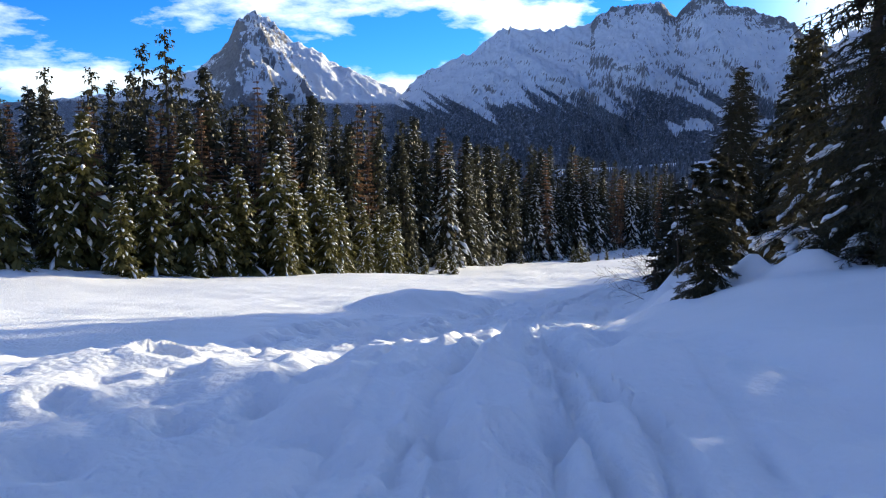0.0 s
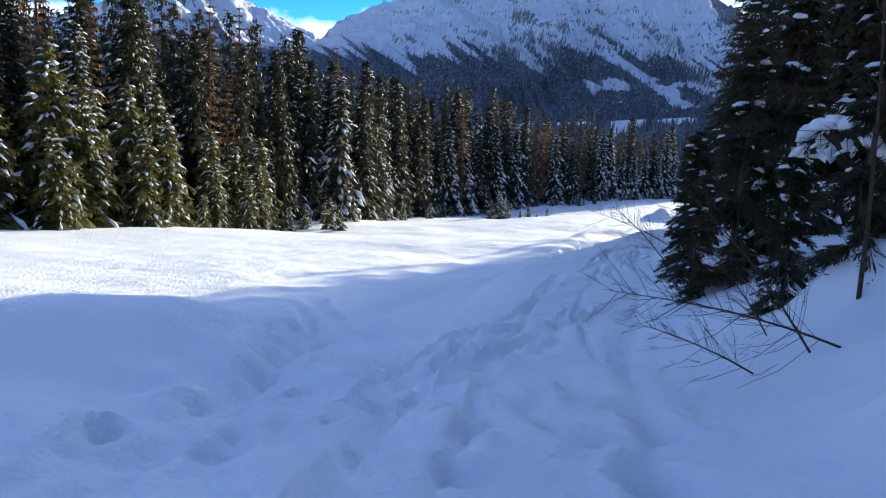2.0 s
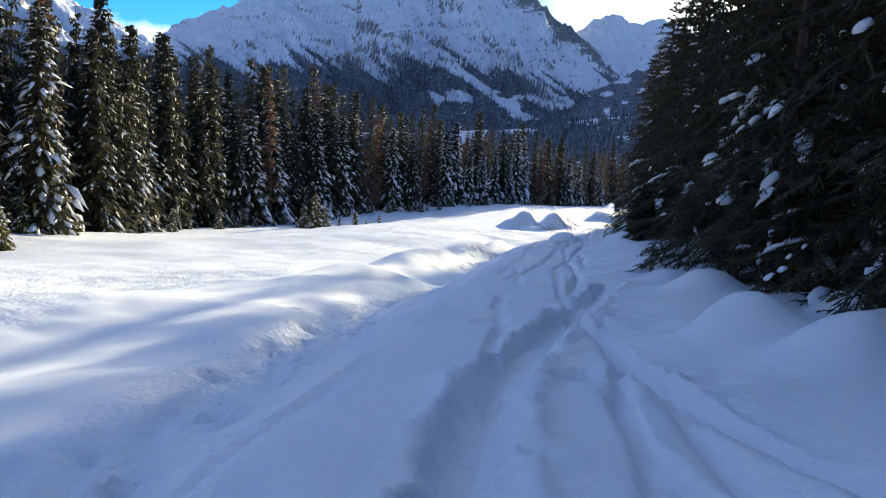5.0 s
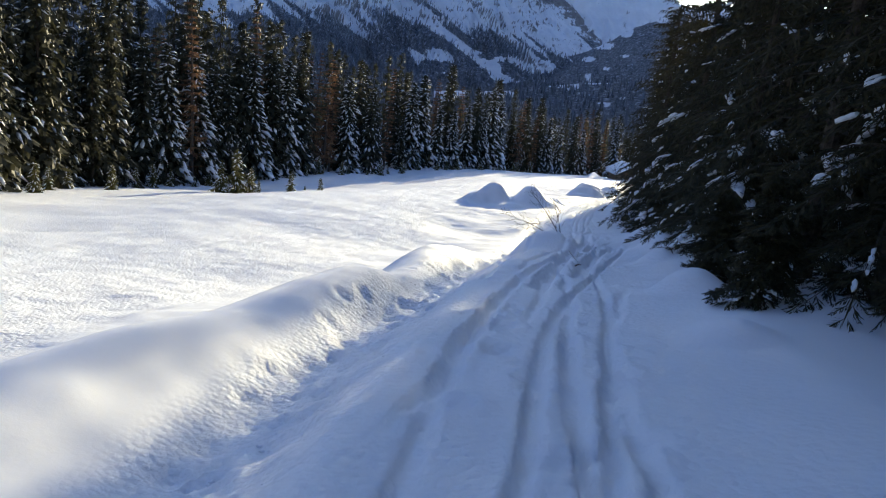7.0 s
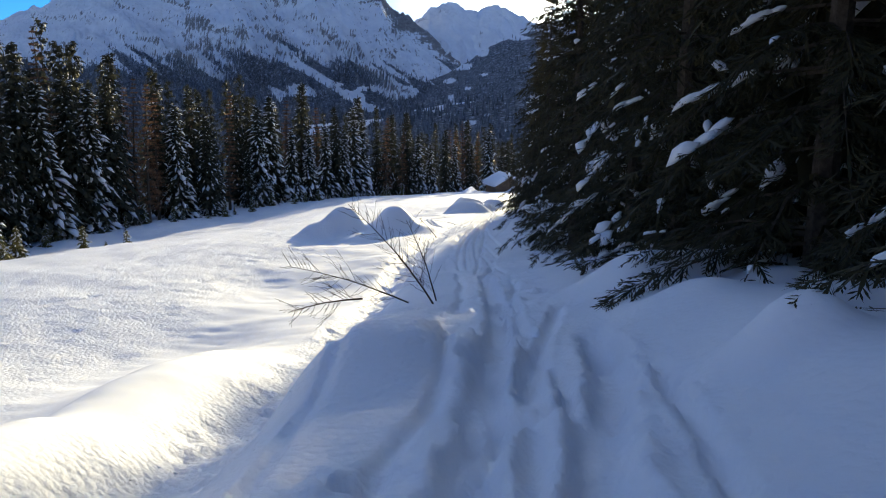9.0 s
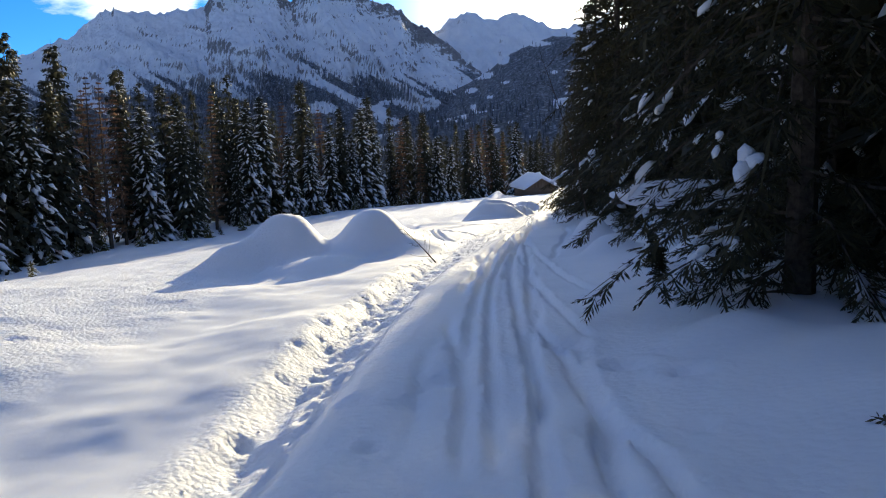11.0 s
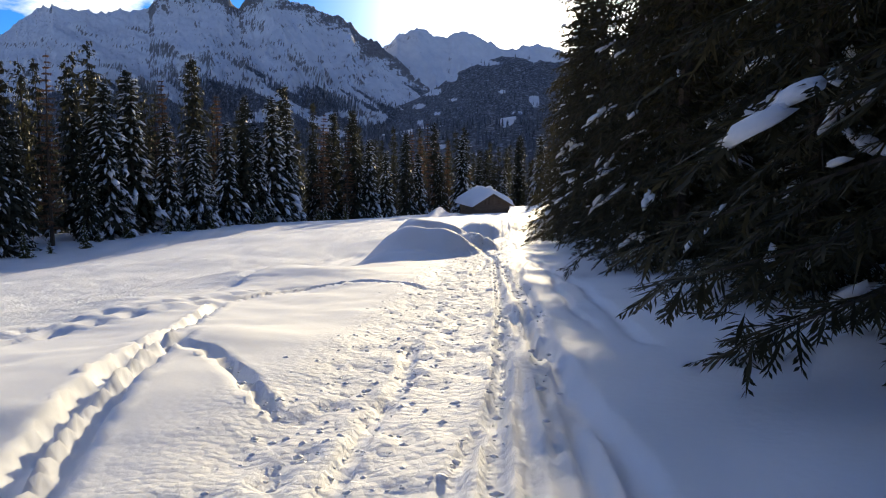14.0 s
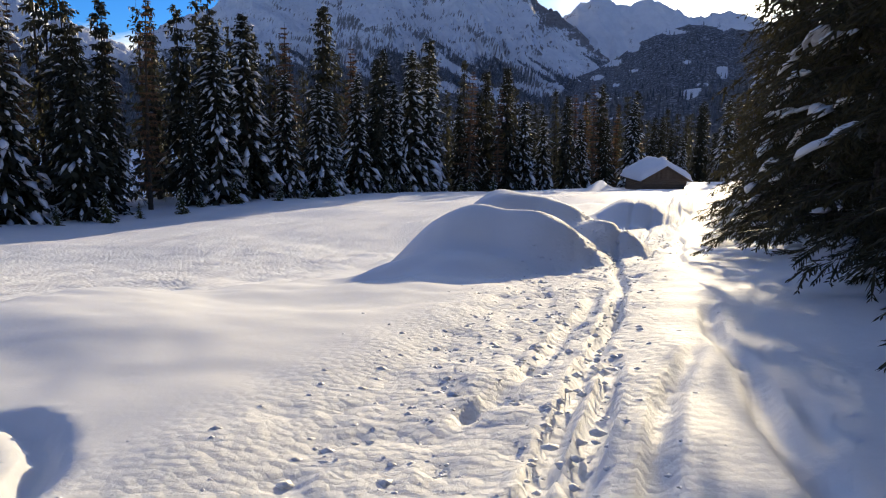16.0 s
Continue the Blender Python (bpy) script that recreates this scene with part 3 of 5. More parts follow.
    me.materials.append(SNOW_GROUND)
    ob = new("ground", me)
    tagged(ob, "deep snow slope with ski tracks and trodden footpath", "snow", kind="structure")
    return ob


build_ground()


def gz(x, y):
    return float(ground_height(np.array([x]), np.array([y]), False)[0])


def snow_clods():
    """Crumbs and clods of broken snow along the trodden footpath, in one piece."""
    r = np.random.RandomState(9)
    n = 15000
    s = np.where(r.rand(n) < 0.82, r.uniform(104, 152, n), r.uniform(46, 104, n))
    d = path_centre(s) + r.normal(0, 1, n) * (0.36 + 0.16 * sstep(105, 125, s))
    px, py = np.interp(s, LINE_S, LINE[:, 0]), np.interp(s, LINE_S, LINE[:, 1])
    hx, hy = np.interp(s + 0.5, LINE_S, LINE[:, 0]) - px, np.interp(s + 0.5, LINE_S, LINE[:, 1]) - py
    h = np.hypot(hx, hy)
    px, py = px + d * hy / h, py - d * hx / h
    pz = ground_height(px, py)
    size = (0.010 + 0.036 * r.rand(n) ** 3.0) * np.where(s < 104, 0.7, 1.0)
    base = np.array([(0, 0, 0.75), (1, 0, 0), (0.45, 0.9, 0.1), (-0.6, 0.8, -0.05), (-1, -0.1, 0.1), (-0.4, -0.9, 0), (0.6, -0.8, 0.05), (0, 0, -0.6)])
    tri = np.array([(0, k, k % 6 + 1) for k in range(1, 7)] + [(7, k % 6 + 1, k) for k in range(1, 7)])
    a = r.uniform(0, 6.28, n)
    v = base[None] * (1 + 0.35 * r.uniform(-1, 1, (n, 8, 3))) * size[:, None, None]
    x = v[..., 0] * np.cos(a)[:, None] - v[..., 1] * np.sin(a)[:, None] + px[:, None]
    y = v[..., 0] * np.sin(a)[:, None] + v[..., 1] * np.cos(a)[:, None] + py[:, None]
    z = v[..., 2] * 0.7 + pz[:, None] - 0.008
    verts = np.stack([x, y, z], -1).reshape(-1, 3)
    faces = (tri[None] + 8 * np.arange(n)[:, None, None]).reshape(-1, 3)
    ob = mesh_object("snow_clods", verts.tolist(), faces.tolist(), SNOW, smooth=True)
    tagged(ob, "crumbled clods of snow along the trodden footpath", "snow", kind="stuff")


snow_clods()


# ------------------------------------------------------------ mountains
AWAY = 1.73          # how much farther than first laid out the valley's walls stand


def mountain(name, label, ridge, dist, base_dist, base_z, seed, cover, rough=1.0, cols=240, rows=80, ribs=0.42):
    """ridge: azimuth and elevation in degrees of the skyline seen from the start of the walk.
    cover(azimuth, elevation, below the skyline, slope) gives how rocky and how wooded the place is."""
    az = np.linspace(ridge[0][0], ridge[-1][0], cols)
    el = np.interp(az, [r[0] for r in ridge], [r[1] for r in ridge])
    el = el + 0.45 * rough * (ridged(az * 0.9, 0 * az + seed, seed + 80, 6, 0.62) - 0.5) * np.clip(el / 5, 0, 1)
    k = np.linspace(0, 1.25, rows)
    A, K = np.meshgrid(np.radians(az), k, indexing="ij")
    E = np.radians(el)[:, None] + 0 * K
    top = dist * np.tan(E)
    kk = np.clip(K, 0, 1)
    R = base_dist + (dist - base_dist) * K
    prof = 0.42 * kk + 0.58 * kk ** 2.1
    Z = base_z + (top - base_z) * prof - np.clip(K - 1, 0, 1) * 2.2 * (top - base_z)
    X0, H = A * dist / 260.0, R / 260.0
    # ribs and gullies run slantwise down the face
    X0 = X0 + 0.45 * (H - base_dist / 260.0) + 0.9 * (fbm(X0 * 0.7, H * 0.7, seed + 60, 3) - 0.5)
    n1 = ridged(X0 * 1.3 + 3, H * 0.45, seed, 6, 0.55) - 0.45
    n2 = fbm(X0 * 5, H * 2.4, seed + 20, 5, 0.6) - 0.5
    amp = (top - base_z) * rough
    env = np.sin(np.pi * kk ** 0.8) * 0.9 + 0.12
    Z = Z + amp * env * (ribs * n1 + 0.13 * n2)
    n3 = ridged(X0 * 5, H * 2.5 + 7, seed + 40, 5, 0.62) - 0.45
    Z = Z + amp * 0.10 * n3 * (0.25 + kk ** 2)
    R = R - 140 * rough * n1 * env
    X, Y, Z, R = AWAY * R * np.sin(A), AWAY * R * np.cos(A), AWAY * Z, AWAY * R
    idx = np.arange(X.size).reshape(X.shape)
    faces = np.stack([idx[:-1, :-1], idx[1:, :-1], idx[1:, 1:], idx[:-1, 1:]], -1).reshape(-1, 4).tolist()
    ob = mesh_object(name, np.stack([X, Y, Z], -1).reshape(-1, 3).tolist(), faces, MOUNTAIN)
    ob.data.shade_smooth()
    elev = np.degrees(np.arctan2(Z, R))
    slope = np.abs(np.gradient(Z, axis=0)) / (np.abs(np.gradient(A, axis=0)) * R) + np.abs(np.gradient(Z, axis=1) / np.gradient(R, axis=1).clip(5, None)) * 0.5
    rock, wood = cover(np.degrees(A), elev, np.degrees(E) - elev, slope)
    for key, val in (("rock", rock), ("wood", wood)):
        ob.data.attributes.new(key, "FLOAT", "POINT").data.foreach_set("value", (val + 0 * A).ravel().astype(np.float32))
    tagged(ob, label, "mountain", kind="structure")
    return X, Y, Z, K, wood


def cover_peak(az, el, below, slope):
    layers = ridged(az * 0.5 + el * 0.5, el * 3.0 - az * 0.5, 811, 5, 0.65)
    rock = 0.30 + 0.5 * (slope - 0.9) + 0.75 * (layers - 0.45) + 0.25 * sstep(-12, -15, az) - 0.25 * sstep(-11.5, -9, az)
    return rock, 0 * az - 1 + 1.6 * sstep(3.4, 2.0, el)


def cover_massif(az, el, below, slope):
    layers = ridged(az * 0.35, el * 3.4 - az * 0.45, 821, 5, 0.62)
    cliff = sstep(9.3, 10.3, az) * sstep(1.5, 0.2, below + 1.3 * (fbm(az * 1.3, el * 1.3, 822, 4) - 0.5)) * (0.75 + 0.25 * sstep(15, 17, az))
    rock = 0.16 + 0.42 * (slope - 0.75).clip(-1, 1) + 0.75 * (layers - 0.5) + 0.55 * cliff + 0.10 * sstep(20, 24, az)
    line = np.interp(az, [-6, 0, 3, 6, 10, 14, 18, 22, 26, 30], [2.0, 2.1, 2.4, 3.1, 2.8, 2.5, 2.1, 1.7, 1.5, 2.0])
    streak = fbm(az * 0.85 + el * 1.3, el * 0.45 + az * 0.15, 823, 6, 0.66) - 0.5
    wood = 0.5 + 0.7 * (line - el) + 5.2 * streak
    # hay meadows low on the right
    open_ = sstep(14, 18, az) * sstep(-0.9, -0.3, el) * sstep(1.6, 0.9, el) * sstep(0.50, 0.60, vnoise(az * 0.7 + el * 0.8, el * 2.2, 824))
    return rock, wood - 3.0 * open_


def cover_far(az, el, below, slope):
    layers = ridged(az * 0.9 + el, el * 2.2 - az * 0.5, 831, 5, 0.62)
    streak = fbm(az * 1.2 + el * 0.8, el * 0.5, 833, 4) - 0.5
    return 0.05 + 0.40 * (slope - 0.9) + 0.55 * (layers - 0.48), 0.5 + 0.8 * (2.4 - el) + 3.0 * streak


def cover_wooded(az, el, below, slope):
    patch = vnoise(az * 0.9, el * 2.0, 841)
    return 0 * az, 1.0 - 1.6 * sstep(0.62, 0.78, patch) * sstep(1.2, 0.3, below) - 0.8 * sstep(0.80, 0.9, patch)


MOUNTAIN = mat_mountain("mountain_face")
mountain("mountain_peak", "steep snow-dusted rock pyramid peak in half sun", [(-34, 1.5), (-24, 2.6), (-20, 3.4), (-18.7, 4.0), (-17.5, 4.3), (-16.5, 5.3), (-15.4, 6.6), (-14.8, 7.8), (-14.2, 8.2), (-13.2, 8.1), (-12.1, 7.4), (-11.0, 6.4), (-9.4, 5.8), (-7.9, 4.8), (-6.3, 4.3), (-4.7, 3.6), (-3.3, 2.8), (-1, 1.6), (2, 0.5)], 2780, 1500, -60, 101, cover_peak, 0.8, 330, 120, 0.34)
MASSIF_GRID = mountain("mountain_massif", "broad snow-covered massif with rock towers and forested foot", [(-6, 0.5), (-4.4, 1.7), (-3.4, 2.9), (-2.8, 3.7), (-2.0, 4.4), (-0.1, 5.2), (1.6, 5.9), (3.1, 7.0), (4.4, 7.6), (5.8, 7.6), (7.3, 7.4), (9.0, 7.6), (9.9, 7.8), (10.2, 8.4), (11.3, 8.8), (13.1, 8.9), (14.6, 8.9), (15.3, 8.2), (15.6, 8.0), (16.5, 8.8), (17.2, 9.2), (18.5, 8.7), (20.1, 8.3), (21.6, 7.6), (23.0, 7.4), (23.9, 6.4), (25.1, 5.6), (26.6, 4.6), (28.2, 3.3), (29.5, 2.5), (31, 1.5)], 2600, 1150, -60, 202, cover_massif, 0.62, 560, 170, 0.34)
mountain("mountain_far", "distant pair of jagged snow-covered peaks", [(20, 3.0), (23.5, 4.8), (25.2, 5.6), (26.3, 6.6), (27.6, 7.1), (28.7, 6.6), (29.7, 6.5), (30.8, 6.9), (32.0, 6.5), (33.0, 5.9), (33.7, 5.6), (35.2, 5.9), (37, 5.6), (42, 4.6), (50, 3.5)], 2790, 2000, -20, 303, cover_far, 0.6, 330, 110, 0.34)
WOODED_GRID = mountain("mountain_wooded", "dark forested ridge falling towards the valley", [(23, 0.1), (25.5, 1.3), (27.5, 2.1), (29.2, 3.1), (30.5, 4.0), (31.9, 4.5), (33.4, 5.0), (35.1, 4.8), (37, 4.5), (41, 4.6), (48, 6), (60, 9), (75, 10), (95, 8)], 1900, 900, -60, 404, cover_wooded, 0.3, 300, 90)
SIDE_GRID = mountain("mountain_side", "forested slope closing the valley", [(-130, 9), (-100, 12), (-75, 9), (-55, 5), (-40, 2.5), (-30, 0.5)], 1900, 700, -30, 505, cover_wooded, 0.5, 160, 50)
mountain("mountain_back", "snowy forested slope behind the clearing", [(95, 8), (120, 13), (160, 15), (200, 13), (230, 9)], 1900, 700, 40, 606, cover_wooded, 0.5, 160, 50)
KNOLL_GRID = mountain("mountain_knoll", "low forested knoll in the valley", [(5, -2.6), (12, -2.2), (18, -1.7), (22, -1.3), (24, -0.8), (27.4, -0.2), (31, 0.2), (36, 0.9), (45, 1.6), (60, 2.2)], 950, 480, -52, 707, cover_wooded, 0.25, 120, 40)


def far_forest():
    """Thousands of small conifers on the valley slopes, in one piece."""
    r = np.random.RandomState(12)
    verts, faces = [], []
    for grid, count, k_top in ((KNOLL_GRID, 5200, 1.05), (MASSIF_GRID, 11000, 0.75), (WOODED_GRID, 5200, 1.0), (SIDE_GRID, 900, 0.8)):
        X, Y, Z, K, wood = grid
        n_a, n_k = X.shape
        made, tries = 0, 0
        while made < count and tries < count * 8:
            tries += 1
            fa, fk = r.uniform(0, n_a - 1.01), r.uniform(0, n_k - 1.01)
            i, j = int(fa), int(fk)
            if K[i, j] > k_top or wood[i, j] < r.uniform(0.2, 0.9):
                continue
            p = []
            for g in (X, Y, Z):
                u, v = fa - i, fk - j
                p.append((g[i, j] * (1 - u) + g[i + 1, j] * u) * (1 - v) + (g[i, j + 1] * (1 - u) + g[i + 1, j + 1] * u) * v)
            made += 1
            h = r.uniform(10, 19)
            w = h * r.uniform(0.13, 0.20)
            a0 = r.uniform(0, 6.28)
            for lo, hi, ww in ((0.0, 0.62, 1.0), (0.38, 1.0, 0.68)):
                n = len(verts)
                for q in range(5):
                    aa = a0 + q * 1.2566 + lo
                    rr = w * ww * (1.0 if q % 2 else 0.72)
                    verts.append((p[0] + rr * math.cos(aa), p[1] + rr * math.sin(aa), p[2] + h * lo))
                verts.append((p[0], p[1], p[2] + h * hi))
                faces.extend((n + q, n + (q + 1) % 5, n + 5) for q in range(5))
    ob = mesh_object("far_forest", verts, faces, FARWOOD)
    tagged(ob, "far conifer forest on the valley slopes, snow dust and haze in its colour", "forest", kind="stuff")


# pale blue-grey: distance haze mixed into the colour along with the snow dusting
FARWOOD = mat_foliage("far_forest_hazed_needles", (0.05, 0.06, 0.065), (0.28, 0.30, 0.33))
far_forest()


# ------------------------------------------------------------ trees
class Soup:
    """Gathers corners and faces for one mesh."""
    def __init__(self):
        self.v, self.f = [], []

    def blade(self, p, q, width, side, bend=0.0):
        """A narrow leaf-shaped strip from p to q, folded along its middle."""
        m = p + (q - p) * 0.55
        m = Vector((m.x, m.y, m.z + bend))
        n = len(self.v)
        self.v += [p, m + side * width, q, m - side * width]
        self.f += [(n, n + 1, n + 2), (n, n + 2, n + 3)]

    def spike(self, p, q, width, side):
        """One needle-clad twig, a narrow pointed strip."""
        n = len(self.v)
        self.v += [p - side * width, p + side * width, q]
        self.f.append((n, n + 1, n + 2))

    def drop(self, c, along_dir, length, width, r):
        """A small hanging streak of snow."""
        u = along_dir.normalized()
        w = u.cross(Vector((0, 0, 1)))
        w = w.normalized() if w.length > 1e-3 else Vector((1, 0, 0))
        up = w.cross(u)
        k = r.uniform(-0.25, 0.25)
        n = len(self.v)
        self.v += [c - u * length, c + w * width + u * (k * length), c + up * (width * 0.9), c - w * (width * r.uniform(0.6, 1.2)), c - up * (width * 0.5), c + u * length - Vector((0, 0, 0.3 * length))]
        for a, b in ((1, 2), (2, 3), (3, 4), (4, 1)):
            self.f += [(n, n + b, n + a), (n + 5, n + a, n + b)]

    def ribbon(self, p, q, w0, w1, side):
        n = len(self.v)
        self.v += [p - side * w0, p + side * w0, q + side * w1, q - side * w1]
        self.f += [(n, n + 1, n + 2, n + 3)]

    def tube(self, pts, radii, sides=6):
        n = len(self.v)
        for i, (p, r) in enumerate(zip(pts, radii)):
            t = (pts[min(i + 1, len(pts) - 1)] - pts[max(i - 1, 0)]).normalized()
            u = t.orthogonal().normalized()
            w = t.cross(u)
            for k in range(sides):
                a = 2 * math.pi * k / sides
                self.v.append(p + u * (r * math.cos(a)) + w * (r * math.sin(a)))
        for i in range(len(pts) - 1):
            for k in range(sides):
                a, b = n + i * sides + k, n + i * sides + (k + 1) % sides
                self.f.append((a, b, b + sides, a + sides))
        self.f.append(tuple(range(n + sides - 1, n - 1, -1)))
        self.f.append(tuple(range(n + (len(pts) - 1) * sides, n + len(pts) * sides)))

    def clump(self, c, along_dir, length, width, thick, r, seg=7, rings=4):
        """A sagging cushion of snow, longer along one way, with an uneven outline."""
        u = along_dir.normalized()
        w = Vector((0, 0, 1)).cross(u)
        w = w.normalized() if w.length > 1e-3 else Vector((1, 0, 0))
        up = u.cross(w)
        if up.z < 0:
            up = -up
        n = len(self.v)
        self.v.append(c + up * thick * 0.8)
        for i in range(1, rings):
            ph = math.pi * i / rings
            for k in range(seg):
                th = 2 * math.pi * k / seg
                jit = 0.60 + 0.68 * r.random()
                x, y, z = math.sin(ph) * math.cos(th) * jit, math.sin(ph) * math.sin(th) * jit, math.cos(ph)
                z = z if z > 0 else z * 0.55
                self.v.append(c + u * (x * length) + w * (y * width) + up * (z * thick) - Vector((0, 0, 0.28 * length * max(0, x) ** 2)))
        self.v.append(c - up * thick * 0.4)
        for k in range(seg):
            k2 = (k + 1) % seg
            self.f.append((n, n + 1 + k, n + 1 + k2))
            for i in range(rings - 2):
                a, b = n + 1 + i * seg + k, n + 1 + i * seg + k2
                self.f.append((a, a + seg, b + seg, b))
            last = n + 1 + (rings - 2) * seg
            self.f.append((last + k, n + 1 + (rings - 1) * seg, last + k2))

    def make(self, name, mat, parent, label="", smooth=False):
        return mesh_object(name, self.v, self.f, mat, parent, label, smooth)


def spruce(seed, height, radius, whorls, per, pairs, detail, needles, snow_part, snow_size, label, low=0.04, gap=0.0, far=False, fine_to=0.24):
    """A spruce: trunk, drooping boughs with sprays of needles, and snow caught on the boughs."""
    r = random.Random(seed)
    root = new("spruce_tree")
    trunk, crown, snow = Soup(), Soup(), Soup()
    lean = Vector((r.uniform(-0.02, 0.02), r.uniform(-0.02, 0.02), 0)) * height
    steps = 7
    pts = [Vector((0, 0, -0.6)) + (lean * (i / steps) ** 2) + Vector((0, 0, (height * 0.97 + 0.6) * i / steps)) for i in range(steps + 1)]
    r0 = 0.012 * height + 0.03
    trunk.tube(pts, [max(0.015, r0 * (1 - i / steps) ** 0.85) for i in range(steps + 1)], 7)
    down = Vector((0, 0, -1))
    for wv in range(whorls):
        u = low + (1 - low) * (1 - (1 - min(1.0, max(0.0, wv + r.uniform(-0.45, 0.45)) / whorls)) ** 1.22)
        if u > 0.985:
            continue
        close = detail > 0 and u < fine_to
        z = u * height
        centre = lean * u * u
        reach = radius * ((1 - u) ** 0.70) * (0.78 + 0.22 * min(1, u / 0.10)) * r.uniform(0.78, 1.12) + (0.018 * height if far else 0.16)
        droop = 0.80 * (1 - u) ** 0.9 + 0.18 - 0.35 * max(0, u - 0.8)
        droop *= 0.5 + 0.5 * min(1, u / 0.16)
        n_b = max(5, int(per * (0.65 + 0.35 * (1 - u)) + r.uniform(-1, 1)))
        ph0 = r.uniform(0, 6.283)
        for b in range(n_b):
            if r.random() < gap:
                continue
            ph = ph0 + 6.283 * b / n_b + r.uniform(-0.35, 0.35)
            ln = reach * (r.uniform(0.62, 1.15) if far else r.uniform(0.72, 1.03))
            out = Vector((math.cos(ph), math.sin(ph), 0))
            sid = Vector((-out.y, out.x, 0))
            dr = droop * r.uniform(0.6, 1.35)
            zb = z + r.uniform(-0.5, 0.5) * height / whorls

            def at(t, ln=ln, out=out, dr=dr, z=zb, centre=centre):
                return centre + out * (ln * t) + Vector((0, 0, z + ln * (0.16 * t - dr * t * t + 0.12 * t ** 4)))
            if not far:
                trunk.tube([at(0), at(0.4), at(0.85)], [0.012 + 0.006 * ln, 0.008 + 0.004 * ln, 0.004], 3)
            # dark dead twigs and inner sprays close the crown round the trunk
            for k in range(1 if far else 6):
                p = at(r.uniform(0.08, 0.6))
                q = p + (out * r.uniform(-0.2, 0.6) + sid * r.uniform(-0.8, 0.8) + down * r.uniform(0.5, 1.2)).normalized() * min(0.75 if far else 0.38, 0.30 * ln + 0.12)
                if far:
                    crown.blade(p, q, 0.08 * ln + 0.003 * height, (sid + out * r.uniform(-0.8, 0.8)).normalized())
                else:
                    crown.spike(p, q, 0.014 + 0.004 * ln, (sid + out * r.uniform(-0.8, 0.8)).normalized())
            n_p = pairs if (far or close) else max(4, pairs // 2)
            for k in range(n_p):
                t = 0.16 + 0.84 * (k + r.random() * 0.8) / n_p
                p = at(t)
                tl = ln * (0.44 - 0.22 * t) * r.uniform(0.7, 1.3) + (0.011 * height if far else 0.06)
                if not far:
                    tl = min(tl, 0.36 if close else 0.62)
                for sg in (-1, 1):
                    d = (out * r.uniform(0.35, 0.85) + sid * (sg * r.uniform(0.55, 1.0)) + down * r.uniform(0.15, 0.95)).normalized()
                    q = p + d * tl
                    flat = d.cross(down)
                    flat = (flat.normalized() if flat.length > 1e-3 else sid)
                    flat = (flat + Vector((0, 0, r.uniform(-0.8, 0.8)))).normalized()
                    if far:
                        crown.blade(p, q, tl * 0.22 + 0.0012 * height, flat, r.uniform(-0.04, 0.04))
                        continue
                    n_t = detail if close else 2
                    w = 0.0065 if close else 0.021
                    if close:
                        crown.blade(p, q, 0.017, flat)
                    else:
                        crown.spike(p, q, w * 1.2, flat)
                    for j in range(n_t):
                        tt = 0.08 + 0.84 * (j + r.random() * 0.5) / n_t
                        pp = p + (q - p) * tt
                        sl = (0.05 + 0.13 * (1 - tt)) * r.uniform(0.7, 1.2) if close else tl * (0.36 - 0.2 * tt)
                        for s2 in (-1, 1):
                            dd = (d * 0.8 + flat * (s2 * r.uniform(0.4, 0.9)) + down * r.uniform(-0.1, 0.45)).normalized()
                            fl = dd.cross(Vector((r.uniform(-1, 1), r.uniform(-1, 1), 1.0)))
                            (crown.blade if close else crown.spike)(pp, pp + dd * sl, w * (1.5 if close else 1.0), fl.normalized())
                if far:
                    crown.blade(p, p + out * tl * r.uniform(0, 0.5) + down * (tl * 0.85 + 0.008 * height), tl * 0.16 + 0.002 * height, (sid + out * r.uniform(-0.6, 0.6)).normalized())
            tip = at(1.0)
            crown.blade(at(0.78), tip + out * 0.06 * ln, (0.10 * ln) if far else 0.015, sid)
            if r.random() < snow_part and u < 0.97:
                t = r.uniform(0.45, 0.95)
                d = at(min(1, t + 0.15)) - at(t - 0.15)
                if far:
                    snow.drop(at(t) + Vector((0, 0, 0.04)), d, ln * r.uniform(0.10, 0.30) * snow_size + 0.05, ln * r.uniform(0.03, 0.085) * snow_size + 0.03, r)
                else:
                    cl = min(0.20, 0.035 + ln * r.choice((0.01, 0.02, 0.03, 0.07)) * r.uniform(0.7, 1.2)) * snow_size
                    if r.random() < (0.30 if close else 0.10):
                        t0, many = r.uniform(0.35, 0.75), r.choice((3, 4, 6))
                        for k in range(many):
                            t1 = min(1.0, t0 + 0.055 * k)
                            g = r.uniform(0.06, 0.16) * min(1.2, snow_size) * min(1.0, 0.4 + 0.3 * ln)
                            c = at(t1) + sid * (r.uniform(-1, 1) * 0.16 * ln * (1.1 - t1)) + Vector((0, 0, 0.02 - 0.05 * r.random()))
                            snow.clump(c, d + sid * r.uniform(-0.3, 0.3), g * 1.25, g * r.uniform(0.5, 0.95), g * 0.40, r, 7, 4)
                        continue
                    for k in range(r.choice((1, 1, 2, 4))):
                        c = at(min(1, t + 0.06 * k)) + Vector((r.uniform(-0.5, 0.5), r.uniform(-0.5, 0.5), r.uniform(-0.1, 0.4))) * cl
                        g = cl * r.uniform(0.55, 1.0)
                        snow.clump(c, d, g, g * r.uniform(0.45, 0.85), g * r.uniform(0.30, 0.6), r, 7, 4)
